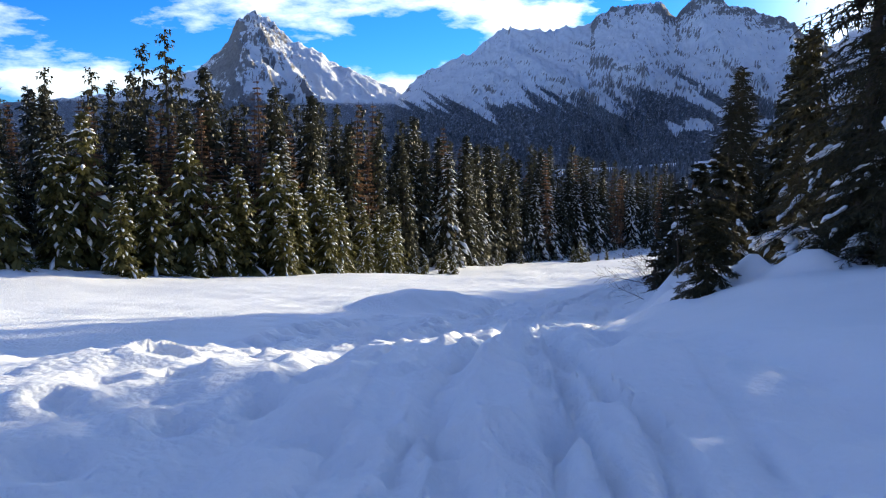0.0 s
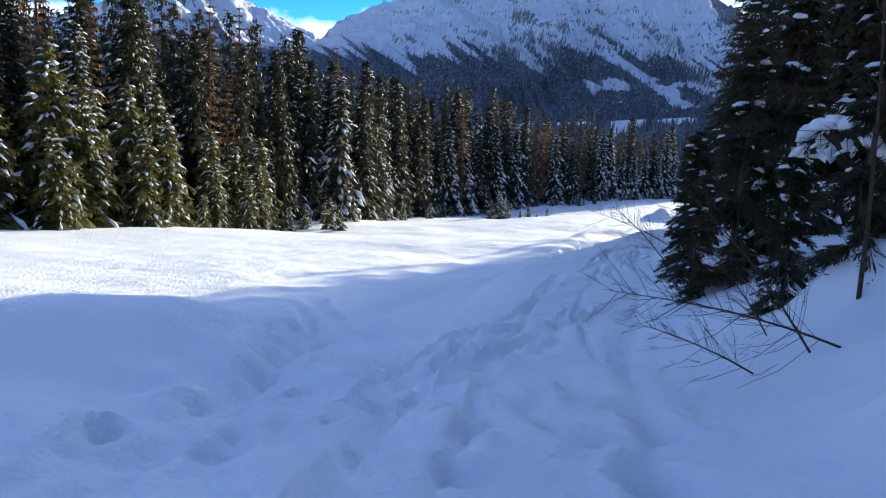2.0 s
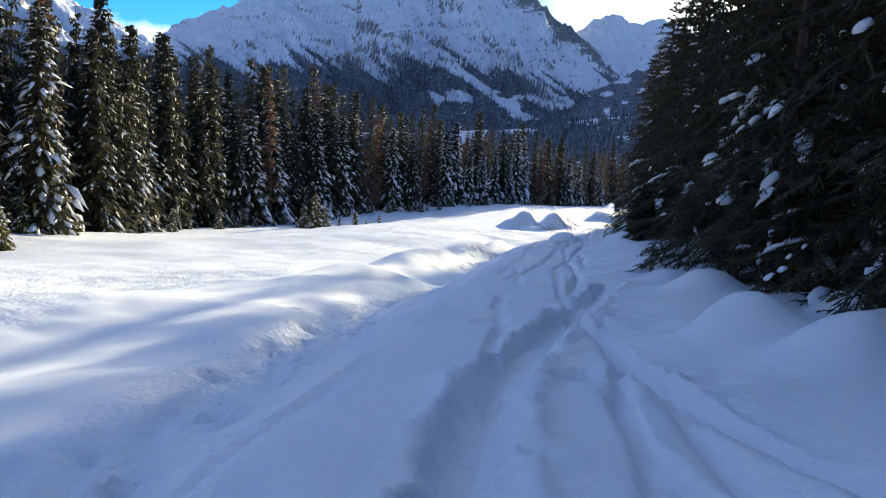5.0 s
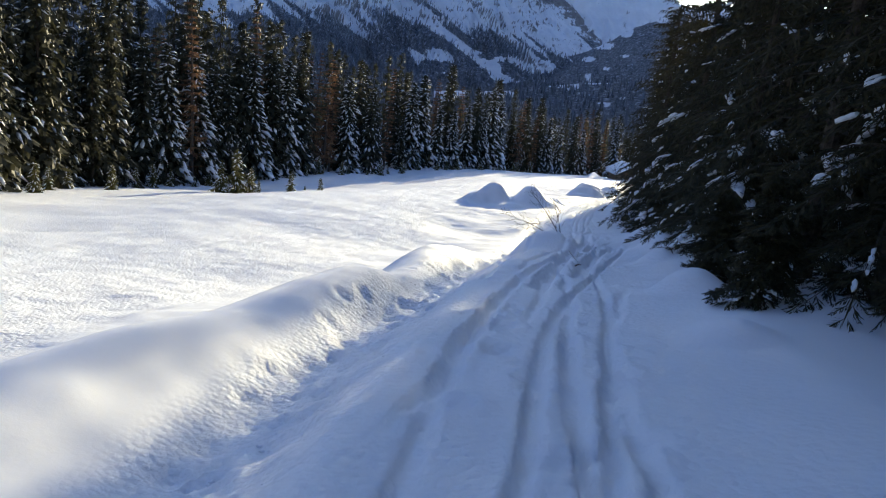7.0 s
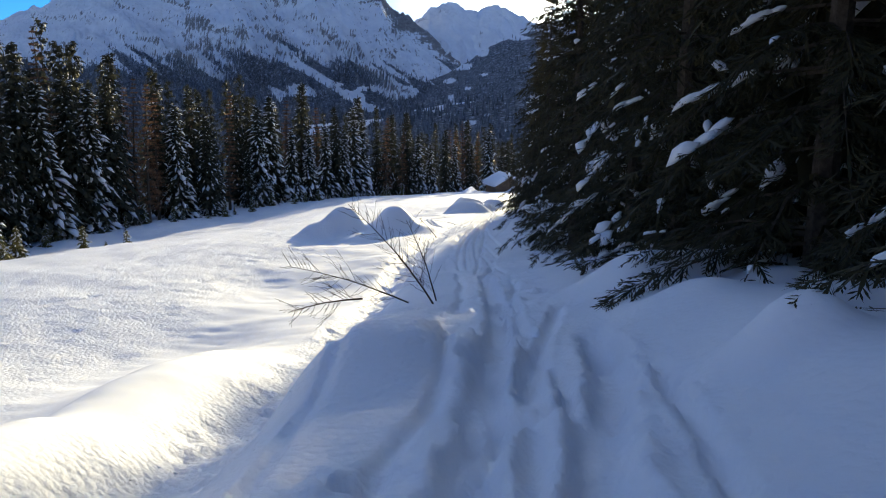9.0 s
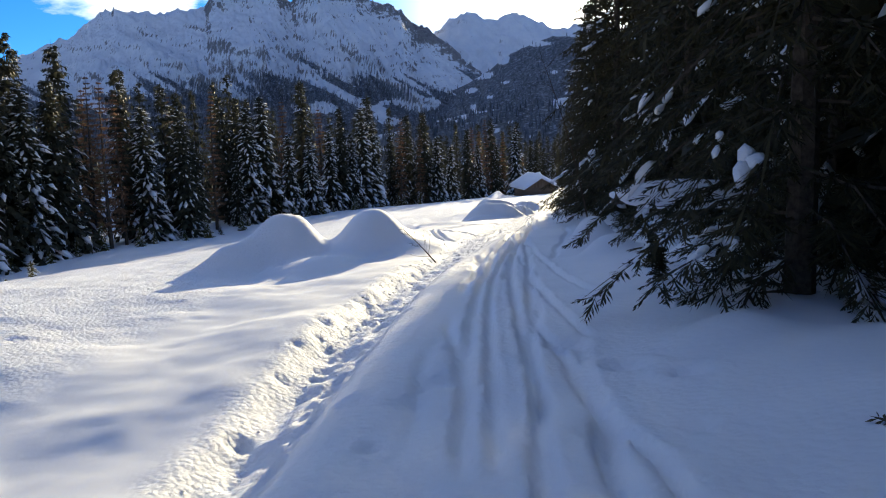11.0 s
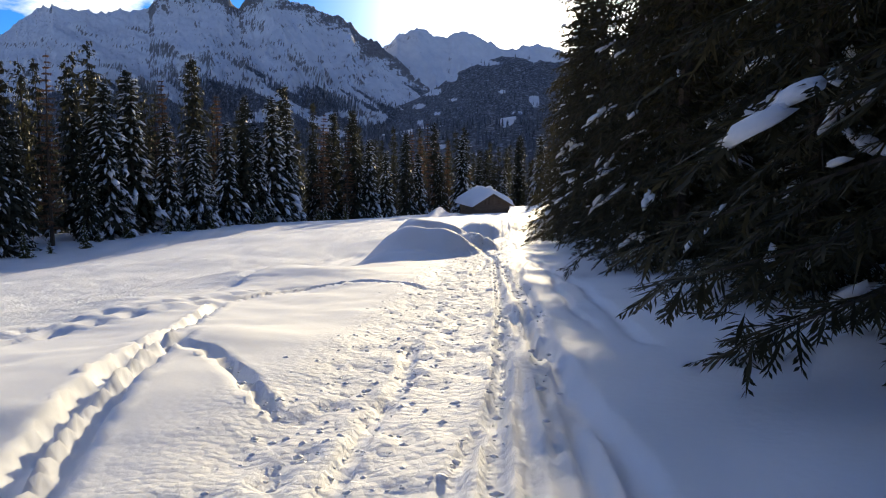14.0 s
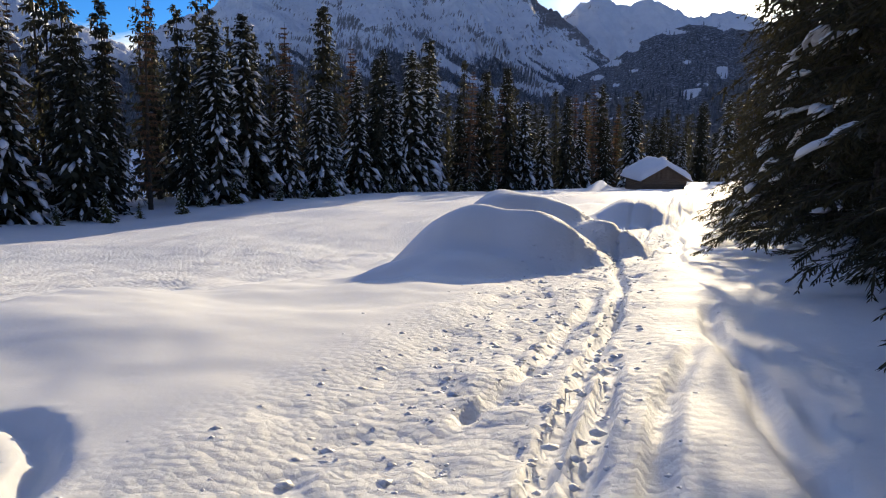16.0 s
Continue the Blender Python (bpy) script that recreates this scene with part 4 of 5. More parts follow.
    crown.blade(Vector((0, 0, height * 0.93)) + lean, Vector((0, 0, height)) + lean, 0.05, Vector((1, 0, 0)))
    trunk.make("trunk", BARK, root, "grey-brown trunk")
    crown.make("crown", needles, root, "dark green needle boughs")
    if snow.v:
        snow.make("snow_load", SNOW, root, "white snow lying on the boughs", True)["kind"] = "stuff"
    tagged(root, label, "tree")
    return root


def larch(seed, height, radius, label):
    """A winter larch: bare, with a veil of brown twigs."""
    r = random.Random(seed)
    root = new("larch_tree")
    trunk, twigs = Soup(), Soup()
    lean = Vector((r.uniform(-0.03, 0.03), r.uniform(-0.03, 0.03), 0)) * height
    pts = [Vector((0, 0, -0.6)) + lean * (i / 7) ** 2 + Vector((0, 0, (height + 0.6) * i / 7)) for i in range(8)]
    trunk.tube(pts, [max(0.015, (0.011 * height + 0.03) * (1 - i / 7) ** 0.8) for i in range(8)], 6)
    for wv in range(31):
        u = 0.10 + 0.89 * (wv + r.random() * 0.6) / 31
        ln0 = radius * (1 - u) ** 0.75 * (0.45 + 0.55 * min(1, u / 0.3)) + 0.15
        for b in range(5):
            ph = r.uniform(0, 6.283)
            out = Vector((math.cos(ph), math.sin(ph), 0))
            sid = Vector((-out.y, out.x, 0))
            ln = ln0 * r.uniform(0.5, 1.15)
            p0 = lean * u * u + Vector((0, 0, u * height))
            last = p0
            for k in range(1, 5):
                t = k / 4
                p = p0 + out * (ln * t) + Vector((0, 0, ln * (0.05 * t - 0.35 * t * t + 0.25 * t ** 3)))
                twigs.ribbon(last, p, 0.022 * (1.25 - t), 0.022 * (1.0 - t) + 0.004, Vector((0, 0, 1)))
                for j in range(5):
                    d = (out * r.uniform(0.0, 0.9) + sid * r.uniform(-1, 1) + Vector((0, 0, r.uniform(-1.1, 0.3)))).normalized()
                    twigs.spike(p, p + d * (ln * r.uniform(0.12, 0.34) + 0.12), 0.05 + 0.04 * r.random(), (sid + Vector((0, 0, r.uniform(-1, 1)))).normalized())
                last = p
    trunk.make("trunk", BARK, root, "thin grey-brown trunk")
    twigs.make("twig_veil", LARCH, root, "bare russet twigs")["kind"] = "stuff"
    tagged(root, label, "tree")
    return root


def bare_branch(name, seed, length, twigs_n, twig_len, label, radius=0.03, category="branch", curve=0.1):
    """A broken branch or bare sapling, grown along +x from the origin, with side twigs."""
    r = random.Random(seed)
    root = new(name)
    main, side = Soup(), Soup()
    pts = [Vector((length * i / 8, curve * length * math.sin(i / 8 * 2.2) + r.uniform(-0.01, 0.01) * length, curve * 0.5 * length * math.sin(i / 8 * 3.0))) for i in range(9)]
    main.tube(pts, [radius * (1.05 - i / 8) ** 0.9 + 0.0015 for i in range(9)], 6)
    for k in range(twigs_n):
        t = 0.10 + 0.88 * k / twigs_n
        i = min(7, int(t * 8))
        p = pts[i].lerp(pts[i + 1], t * 8 - i)
        a = r.uniform(0, 6.283)
        d = Vector((r.uniform(0.3, 0.9), math.cos(a), math.sin(a))).normalized()
        ln = twig_len * (1.1 - 0.7 * t) * r.uniform(0.5, 1.2)
        mid = p + d * ln * 0.55 + Vector((0.08 * ln, 0, 0))
        end = p + d * ln + Vector((0.28 * ln, 0, 0.05 * ln))
        side.tube([p, mid, end], [radius * 0.26 + 0.001, radius * 0.16 + 0.0008, 0.0009], 4)
        for j in range(3):
            q = p.lerp(end, r.uniform(0.3, 0.9))
            d2 = (d + Vector((r.uniform(0, 0.8), r.uniform(-0.8, 0.8), r.uniform(-0.8, 0.8)))).normalized()
            side.tube([q, q + d2 * ln * r.uniform(0.2, 0.45)], [0.0018, 0.0008], 3)
    main.make("stem", TWIG, root, "thin brown stem")
    side.make("twig_spray", TWIG, root, "fine bare twigs")["kind"] = "stuff"
    tagged(root, label, category)
    return root


def stand(ob, x, y, turn=0.0, size=1.0, sink=0.0, tilt=(0, 0)):
    ob.matrix_basis = Matrix.Translation((x, y, gz(x, y) - sink)) @ Euler((radians(tilt[0]), radians(tilt[1]), radians(turn))).to_matrix().to_4x4() @ Matrix.Scale(size, 4)
    return ob


def stand_copy(src, x, y, turn, size=1.0, sink=0.0, tilt=(0, 0)):
    m = Matrix.Translation((x, y, gz(x, y) - sink)) @ Euler((radians(tilt[0]), radians(tilt[1]), radians(turn))).to_matrix().to_4x4()
    keep = src.scale.copy()
    src.scale = (1, 1, 1)
    ob = copy_thing(src, m @ Matrix.Scale(size, 4))
    src.scale = keep
    return ob


# --- the forest across the clearing
rt = random.Random(42)
FAR = [spruce(11, 19, 3.3, 44, 6, 3, 0, NEEDLES_FAR, 0.60, 1.0, "tall dark spruce at the forest edge dusted with snow", 0.02, 0.03, True),
       spruce(12, 21, 3.0, 48, 6, 3, 0, NEEDLES_FAR, 0.45, 1.0, "tall slender dark spruce at the forest edge", 0.03, 0.04, True),
       spruce(13, 17, 3.2, 40, 6, 3, 0, NEEDLES_FAR, 1.0, 1.7, "spruce at the forest edge with snow-laden boughs", 0.02, 0.02, True),
       spruce(14, 15, 2.8, 36, 6, 3, 0, NEEDLES_FAR, 0.65, 1.0, "medium dark spruce at the forest edge", 0.02, 0.03, True),
       spruce(17, 18, 2.5, 40, 6, 3, 0, NEEDLES_FAR, 0.35, 0.9, "narrow dark spruce at the forest edge", 0.05, 0.10, True)]
BEHIND = [spruce(18, 20, 3.1, 30, 6, 3, 0, NEEDLES_FAR, 0.5, 1.1, "tall dark spruce in the second row of the forest", 0.10, 0.02, True),
          spruce(19, 18, 2.8, 28, 6, 3, 0, NEEDLES_FAR, 0.5, 1.1, "dark spruce in the second row of the forest", 0.10, 0.02, True)]
BACK = [spruce(15, 19, 3.0, 18, 6, 2, 0, NEEDLES_FAR, 0.0, 0.9, "tall dark spruce deep in the forest", 0.10, 0.0, True),
        spruce(16, 21, 2.8, 20, 6, 2, 0, NEEDLES_FAR, 0.0, 0.9, "slender dark spruce deep in the forest", 0.10, 0.0, True)]
LARCHES = [larch(21, 18, 2.2, "bare russet larch among the spruces"), larch(22, 20, 1.9, "tall bare larch among the spruces")]
# the young trees' sunlit look comes from their needle colour
YOUNG = [spruce(31, 5.0, 1.35, 22, 7, 6, 0, NEEDLES_SUNLIT, 0.6, 1.2, "young spruce with snow on its boughs, sunlight tinted into its needles", 0.02, 0.0, True),
         spruce(32, 3.2, 1.0, 16, 7, 6, 0, NEEDLES_SUNLIT, 0.6, 1.3, "small young spruce standing in the snow, sunlight tinted into its needles", 0.02, 0.0, True)]
EDGE = [(-75, 30), (-48, 42), (-27, 52), (-17, 62), (-10, 82), (-2, 100), (6, 121), (14, 140), (27, 157), (40, 170), (52, 182), (62, 188), (76, 203), (92, 214), (112, 222), (140, 222), (175, 210)]


def edge_at(k, back):
    """A place k metres along the forest edge and back metres into the forest."""
    p = np.array(EDGE, float)
    s = np.r_[0, np.cumsum(np.hypot(*np.diff(p, axis=0).T))]
    x, y = np.interp(k, s, p[:, 0]), np.interp(k, s, p[:, 1])
    x2, y2 = np.interp(k + 4, s, p[:, 0]), np.interp(k + 4, s, p[:, 1])
    h = math.hypot(x2 - x, y2 - y) or 1
    return x - back * (y2 - y) / h, y + back * (x2 - x) / h, s[-1]


TOTAL = edge_at(0, 0)[2]
used = set()


def put_tree(kind, src, x, y, turn, size, group, sink=0.1, tilt=(0, 0)):
    if src.name in used:
        ob = stand_copy(src, x, y, turn, size, sink, tilt)
    else:
        used.add(src.name)
        ob = stand(src, x, y, turn, size, sink, tilt)
    ob["group"] = group
    return ob


DEEP = []


def stature(k):
    return np.interp(k, [0, 50, 62, 74, 90, 160, 185, 205, 300], [0.50, 0.52, 0.62, 0.82, 0.92, 1.0, 1.02, 0.86, 0.78])


for row, (back, step) in enumerate(((0.5, 2.7), (4.0, 3.0), (8.0, 3.4), (13.0, 4.2), (21.0, 6.0), (31.0, 6.5), (43.0, 7.0), (58.0, 8.0))):
    k = rt.uniform(0, 3)
    while k < TOTAL - 5:
        x, y, _ = edge_at(k, back + rt.uniform(-1.5, 1.5))
        west = k < 75
        if row < 3 and rt.random() < (0.58 if west and k > 18 else 0.22):
            put_tree("larch", rt.choice(LARCHES), x, y, rt.uniform(0, 360), rt.uniform(0.8, 1.1) * stature(k), "larches of the forest edge")
        elif row < 2:
            src = rt.choices(FAR, (3, 3, 2, 3, 3) if k < 150 else (3, 1, 7, 3, 1))[0] if row == 0 else rt.choice(BEHIND)
            put_tree("spruce", src, x, y, rt.uniform(0, 360), rt.uniform(*((0.82, 1.10) if k < 200 else (0.62, 1.22))) * ((1.06 if west else 1.0) if row else 0.92) * stature(k), "spruces of the forest edge")
        else:
            DEEP.append((rt.choice((0, 1)), x, y, rt.uniform(0, 360), rt.uniform(0.85, 1.12) * stature(k) * (1.18 if west else 1.0)))
        k += step * rt.uniform(0.7, 1.35) * (0.60 if 15 < k < 80 else 0.74 if k < 95 else 1.0 if k < 180 else 1.3)

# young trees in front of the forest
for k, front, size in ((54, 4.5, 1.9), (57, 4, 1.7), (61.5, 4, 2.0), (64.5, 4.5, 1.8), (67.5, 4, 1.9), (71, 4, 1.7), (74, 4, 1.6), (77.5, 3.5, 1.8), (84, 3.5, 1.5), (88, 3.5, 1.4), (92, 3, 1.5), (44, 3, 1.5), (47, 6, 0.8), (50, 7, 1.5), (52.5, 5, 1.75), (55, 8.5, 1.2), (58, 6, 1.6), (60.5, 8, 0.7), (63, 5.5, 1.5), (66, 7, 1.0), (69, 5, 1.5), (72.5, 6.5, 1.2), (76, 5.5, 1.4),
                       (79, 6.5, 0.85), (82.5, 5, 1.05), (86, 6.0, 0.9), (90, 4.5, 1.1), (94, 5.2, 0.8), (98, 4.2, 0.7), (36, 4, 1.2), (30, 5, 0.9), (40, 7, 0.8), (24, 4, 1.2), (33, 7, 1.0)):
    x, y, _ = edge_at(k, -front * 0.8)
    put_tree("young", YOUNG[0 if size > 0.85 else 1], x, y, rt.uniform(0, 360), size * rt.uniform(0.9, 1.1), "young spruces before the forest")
for k in np.arange(100, 250, 3.4):
    x, y, _ = edge_at(k, -1.2 - rt.random() * 2.0)
    put_tree("young", YOUNG[1], x, y, rt.uniform(0, 360), rt.uniform(0.35, 0.8), "young spruces before the forest")
for x, y, size in ((21.6, 127.7, 1.25), (22.9, 128.6, 0.8), (27.0, 133.2, 0.75), (30.0, 133.8, 0.6), (28.6, 134.6, 0.35), (20.2, 126.4, 0.9), (22.5, 117.0, 0.35), (0.4, 87.2, 0.8), (-0.7, 90.3, 1.0)):
    put_tree("young", YOUNG[1], x, y, rt.uniform(0, 360), size, "young spruces in the clearing")

# --- the trees along the right of the trail
NEAR = [spruce(51, 12.5, 2.75, 40, 7, 16, 7, NEEDLES, 0.42, 1.1, "dense dark spruce beside the ski trail with snow on its boughs", 0.012, 0.0),
        spruce(52, 10.5, 2.5, 36, 7, 15, 7, NEEDLES, 0.48, 1.2, "dark spruce beside the ski trail carrying lumps of snow", 0.012, 0.03, False, 0.28),
        spruce(53, 2.6, 0.8, 17, 7, 7, 8, NEEDLES, 0.16, 0.8, "small spruce in deep snow beside the ski trail", 0.01, 0.0, False, 1.0),
        spruce(55, 3.4, 0.65, 17, 6, 8, 7, NEEDLES, 0.38, 1.8, "slim snow-laden young spruce beside the ski trail", 0.05, 0.25, False, 1.0)]
MID = [spruce(54, 13.0, 2.8, 34, 8, 4, 0, NEEDLES, 0.35, 1.0, "tall dark spruce in the second row beside the trail", 0.02, 0.0, True)]
for s, d, kind, size in ((17.0, 3.0, 2, 0.85), (19.5, 6.4, 0, 0.95), (16.8, 6.2, 1, 0.75), (24.7, 8.0, 1, 0.9), (29.5, 6.6, 1, 0.5), (27.6, 3.0, 3, 0.8), (28.6, 2.6, 3, 0.6), (28.4, 4.2, 3, 1.2), (32.2, 2.0, 3, 0.72), (32.9, 2.7, 3, 1.25), (33.8, 3.6, 3, 1.4), (35.4, 2.3, 3, 0.9),
                         (37.8, 2.4, 3, 0.95), (30.2, 4.8, 3, 1.3), (40.0, 4.6, 1, 0.75), (44.0, 4.8, 0, 0.85),
                         (48.0, 4.9, 0, 1.0), (51.5, 4.5, 1, 1.0), (55.0, 4.6, 0, 1.1), (59.0, 4.0, 1, 1.05), (63.0, 4.1, 0, 1.05), (70.8, 4.1, 1, 0.8), (74.0, 4.0, 0, 0.95), (70.6, 2.7, 2, 0.75), (73.2, 2.5, 2, 0.65),
                         (78.0, 3.45, 1, 0.85), (81.0, 4.6, 0, 1.0), (85.5, 4.2, 1, 1.1), (90.0, 3.7, 0, 1.0), (95.0, 3.9, 1, 1.0), (101.2, 3.3, 0, 1.0), (105.5, 5.3, 1, 1.0),
                         (108.6, 5.0, 1, 0.9), (111.8, 4.2, 0, 1.0), (117.2, 4.4, 1, 1.05), (120.2, 3.2, 0, 1.05), (125.0, 3.6, 1, 1.0), (129.8, 3.15, 0, 0.92), (132.6, 3.5, 1, 1.05), (136.2, 3.35, 0, 1.0), (141.0, 3.1, 1, 1.1), (146.0, 3.35, 0, 1.05), (151.0, 3.5, 1, 1.15), (156.5, 3.9, 0, 1.1), (162.5, 4.3, 1, 1.15), (170.0, 4.9, 0, 1.1)):
    x, y = place(s, d)
    put_tree("near", NEAR[kind], x, y, rt.uniform(0, 360), size * rt.uniform(0.95, 1.05), "spruces beside the trail", 0.15 if kind < 2 else 0.3)
for s, d, size in ((18.0, 9.5, 1.0), (22.0, 9.0, 1.0), (26.0, 9.5, 1.0), (46.0, 8.0, 1.0), (49.5, 8.0, 1.05), (53, 7.8, 1.0), (57.0, 7.6, 1.0), (61, 7.4, 1.1), (65.0, 7.0, 1.1), (68.0, 7.6, 1.0), (73.5, 7.6, 1.0),
                   (78.5, 7.4, 1.1), (83.5, 7.2, 1.0), (88.0, 6.8, 1.1), (93.0, 6.8, 1.0), (98.0, 6.6, 1.1), (103.0, 6.6, 1.0), (107.5, 6.8, 1.1), (111.0, 7.4, 1.05), (114.0, 7.0, 1.0), (119.0, 7.0, 1.0), (123.5, 6.6, 1.05), (128.0, 6.5, 1.05), (132.0, 6.4, 1.0), (137.0, 6.2, 1.0), (143.0, 6.2, 1.0), (150.0, 6.8, 1.0), (160.0, 7.6, 1.0), (168.0, 8.2, 1.0)):
    x, y = place(s, d)
    put_tree("mid", MID[0], x, y, rt.uniform(0, 360), size, "spruces beside the trail", 0.15)
# the wood behind them
for s in np.arange(14, 150, 6.5):
    for d in (12.0, 19.0):
        if 26 < s < 50:
            continue
        x, y = place(s + rt.uniform(-2, 2), d + rt.uniform(-2, 2))
        DEEP.append((rt.choice((0, 1)), x, y, rt.uniform(0, 360), rt.uniform(0.5, 0.62) if s < 72 else rt.uniform(0.65, 0.9)))


def deep_forest():
    """The trees that stand behind others, joined into one piece."""
    verts, faces, mats = [], [], []
    total = 0
    for kind, x, y, turn, size in DEEP:
        m = np.array(Matrix.Translation((x, y, gz(x, y) - 0.1)) @ Euler((0, 0, radians(turn))).to_matrix().to_4x4() @ Matrix.Scale(size, 4))
        for child in BACK[kind].children:
            me = child.data
            co = np.empty(len(me.vertices) * 3)
            me.vertices.foreach_get("co", co)
            co = co.reshape(-1, 3) @ m[:3, :3].T + m[:3, 3]
            verts.append(co)
            for p in me.polygons:
                faces.append([i + total for i in p.vertices])
            mats += [0 if child.name.startswith("crown") else 1] * len(me.polygons)
            total += len(co)
    ob = mesh_object("forest_depth", np.concatenate(verts), faces, NEEDLES_FAR)
    ob.data.materials.append(BARK)
    ob.data.polygons.foreach_set("material_index", np.array(mats, np.int32))
    tagged(ob, "dark spruce forest standing behind the front trees", "forest", kind="stuff")
    for root in BACK:
        for o in (*root.children, root):
            bpy.data.objects.remove(o)


deep_forest()


# ------------------------------------------------------------ hut
def hut(x, y, turn):
    root = new("wooden_hut")
    w, dp, h0, h1 = 2.3, 2.8, 1.5, 2.8          # half width, half depth, eaves and ridge
    logs = 9
    for i in range(logs):
        z = -0.3 + i * 0.2
        for sx in (-1, 1):
            s = Soup()
            s.tube([Vector((sx * w, -dp - 0.15, z)), Vector((sx * w, dp + 0.15, z))], [0.105, 0.105], 8)
            s.make("log", WOOD, root)
        for sy in (-1, 1):
            s = Soup()
            s.tube([Vector((-w - 0.15, sy * dp, z + 0.1)), Vector((w + 0.15, sy * dp, z + 0.1))], [0.105, 0.105], 8)
            s.make("log", WOOD, root)
    # gables of upright boards
    for sy in (-1, 1):
        n = 18
        for i in range(n):
            x0, x1 = -w + 2 * w * i / n + 0.008, -w + 2 * w * (i + 1) / n - 0.008
            ta = h0 + (h1 - h0) * (1 - abs(x0) / w)
            tb = h0 + (h1 - h0) * (1 - abs(x1) / w)
            y0, y1 = sy * dp - 0.02, sy * dp + 0.02
            v = [(x0, y0, 1.35), (x1, y0, 1.35), (x1, y0, tb), (x0, y0, ta), (x0, y1, 1.35), (x1, y1, 1.35), (x1, y1, tb), (x0, y1, ta)]
            mesh_object("board", v, [(0, 1, 2, 3), (5, 4, 7, 6), (4, 0, 3, 7), (1, 5, 6, 2), (3, 2, 6, 7), (4, 5, 1, 0)], WOOD, root)
    ov = 0.55
    for sx in (-1, 1):
        ex, ez = sx * (w + ov), h0 - (h1 - h0) * ov / w
        v = []
        for dy in (-dp - 0.6, dp + 0.6):
            v += [(0, dy, h1 + 0.02), (ex, dy, ez + 0.02), (ex + 0.0, dy, ez + 0.14), (0, dy, h1 + 0.14)]
        mesh_object("roof", v, [(0, 1, 2, 3), (7, 6, 5, 4), (0, 4, 5, 1), (2, 6, 7, 3), (1, 5, 6, 2), (0, 3, 7, 4)], WOOD, root, "plank roof slope")
    # thick snow quilt over both slopes
    bm = bmesh.new()
    nu, nv = 25, 21
    top = [[None] * nv for _ in range(nu)]
    bot = [[None] * nv for _ in range(nu)]
    for i in range(nu):
        u = -1 + 2 * i / (nu - 1)
        for j in range(nv):
            v = -1 + 2 * j / (nv - 1)
            px, py = u * (w + ov + 0.12), v * (dp + 0.75)
            roof = h1 + 0.15 - (h1 - h0) * abs(px) / w + 0.12 * (abs(px) < 0.3) * (0.3 - abs(px))
            edge = max(0.0, 1 - max(abs(u), abs(v)) ** 10)
            thick = 0.12 + 0.62 * edge ** 0.5 + 0.10 * noise.noise(Vector((px, py, 3)))
            rnd = 0.10 * (1 - min(1, abs(px) / 0.8)) ** 2
            top[i][j] = bm.verts.new((px, py, roof + thick - rnd))
            bot[i][j] = bm.verts.new((px * 0.985, py * 0.985, roof))
    for i in range(nu - 1):
        for j in range(nv - 1):
            bm.faces.new((top[i][j], top[i + 1][j], top[i + 1][j + 1], top[i][j + 1]))
            bm.faces.new((bot[i][j + 1], bot[i + 1][j + 1], bot[i + 1][j], bot[i][j]))
    for i in range(nu - 1):
        bm.faces.new((bot[i][0], bot[i + 1][0], top[i + 1][0], top[i][0]))
        bm.faces.new((top[i][-1], top[i + 1][-1], bot[i + 1][-1], bot[i][-1]))
    for j in range(nv - 1):
        bm.faces.new((top[0][j], top[0][j + 1], bot[0][j + 1], bot[0][j]))
        bm.faces.new((bot[-1][j], bot[-1][j + 1], top[-1][j + 1], top[-1][j]))
    for f in bm.faces:
        f.smooth = True
    part("roof_snow", bm, SNOW, root, "thick white snow on the roof")
    # a capped chimney buried in snow
    s = Soup()
    s.tube([Vector((1.0, 0.6, 2.2)), Vector((1.0, 0.6, 3.3))], [0.28, 0.28], 8)
    s.make("chimney", WOOD, root, "short wooden vent")
    s = Soup()
    s.clump(Vector((1.0, 0.6, 3.35)), Vector((1, 0, 0)), 0.5, 0.5, 0.38, random.Random(4), 10, 6)
    s.make("vent_snow", SNOW, root, "snow cap", True)
    tagged(root, "small log hut under a thick snow roof", "hut")
    root.matrix_basis = Matrix.Translation((x, y, gz(x, y) - 0.05)) @ Euler((0, 0, radians(turn))).to_matrix().to_4x4()
    return root


hut(99.9, 192.8, -12.0)

# ------------------------------------------------------------ broken branches and saplings
def lay(ob, x, y, rise, turn, pitch, roll=0.0, size=1.0):
    ob.matrix_basis = Matrix.Translation((x, y, gz(x, y) + rise)) @ Euler((radians(roll), radians(-pitch), radians(turn))).to_matrix().to_4x4() @ Matrix.Scale(size, 4)
    return ob


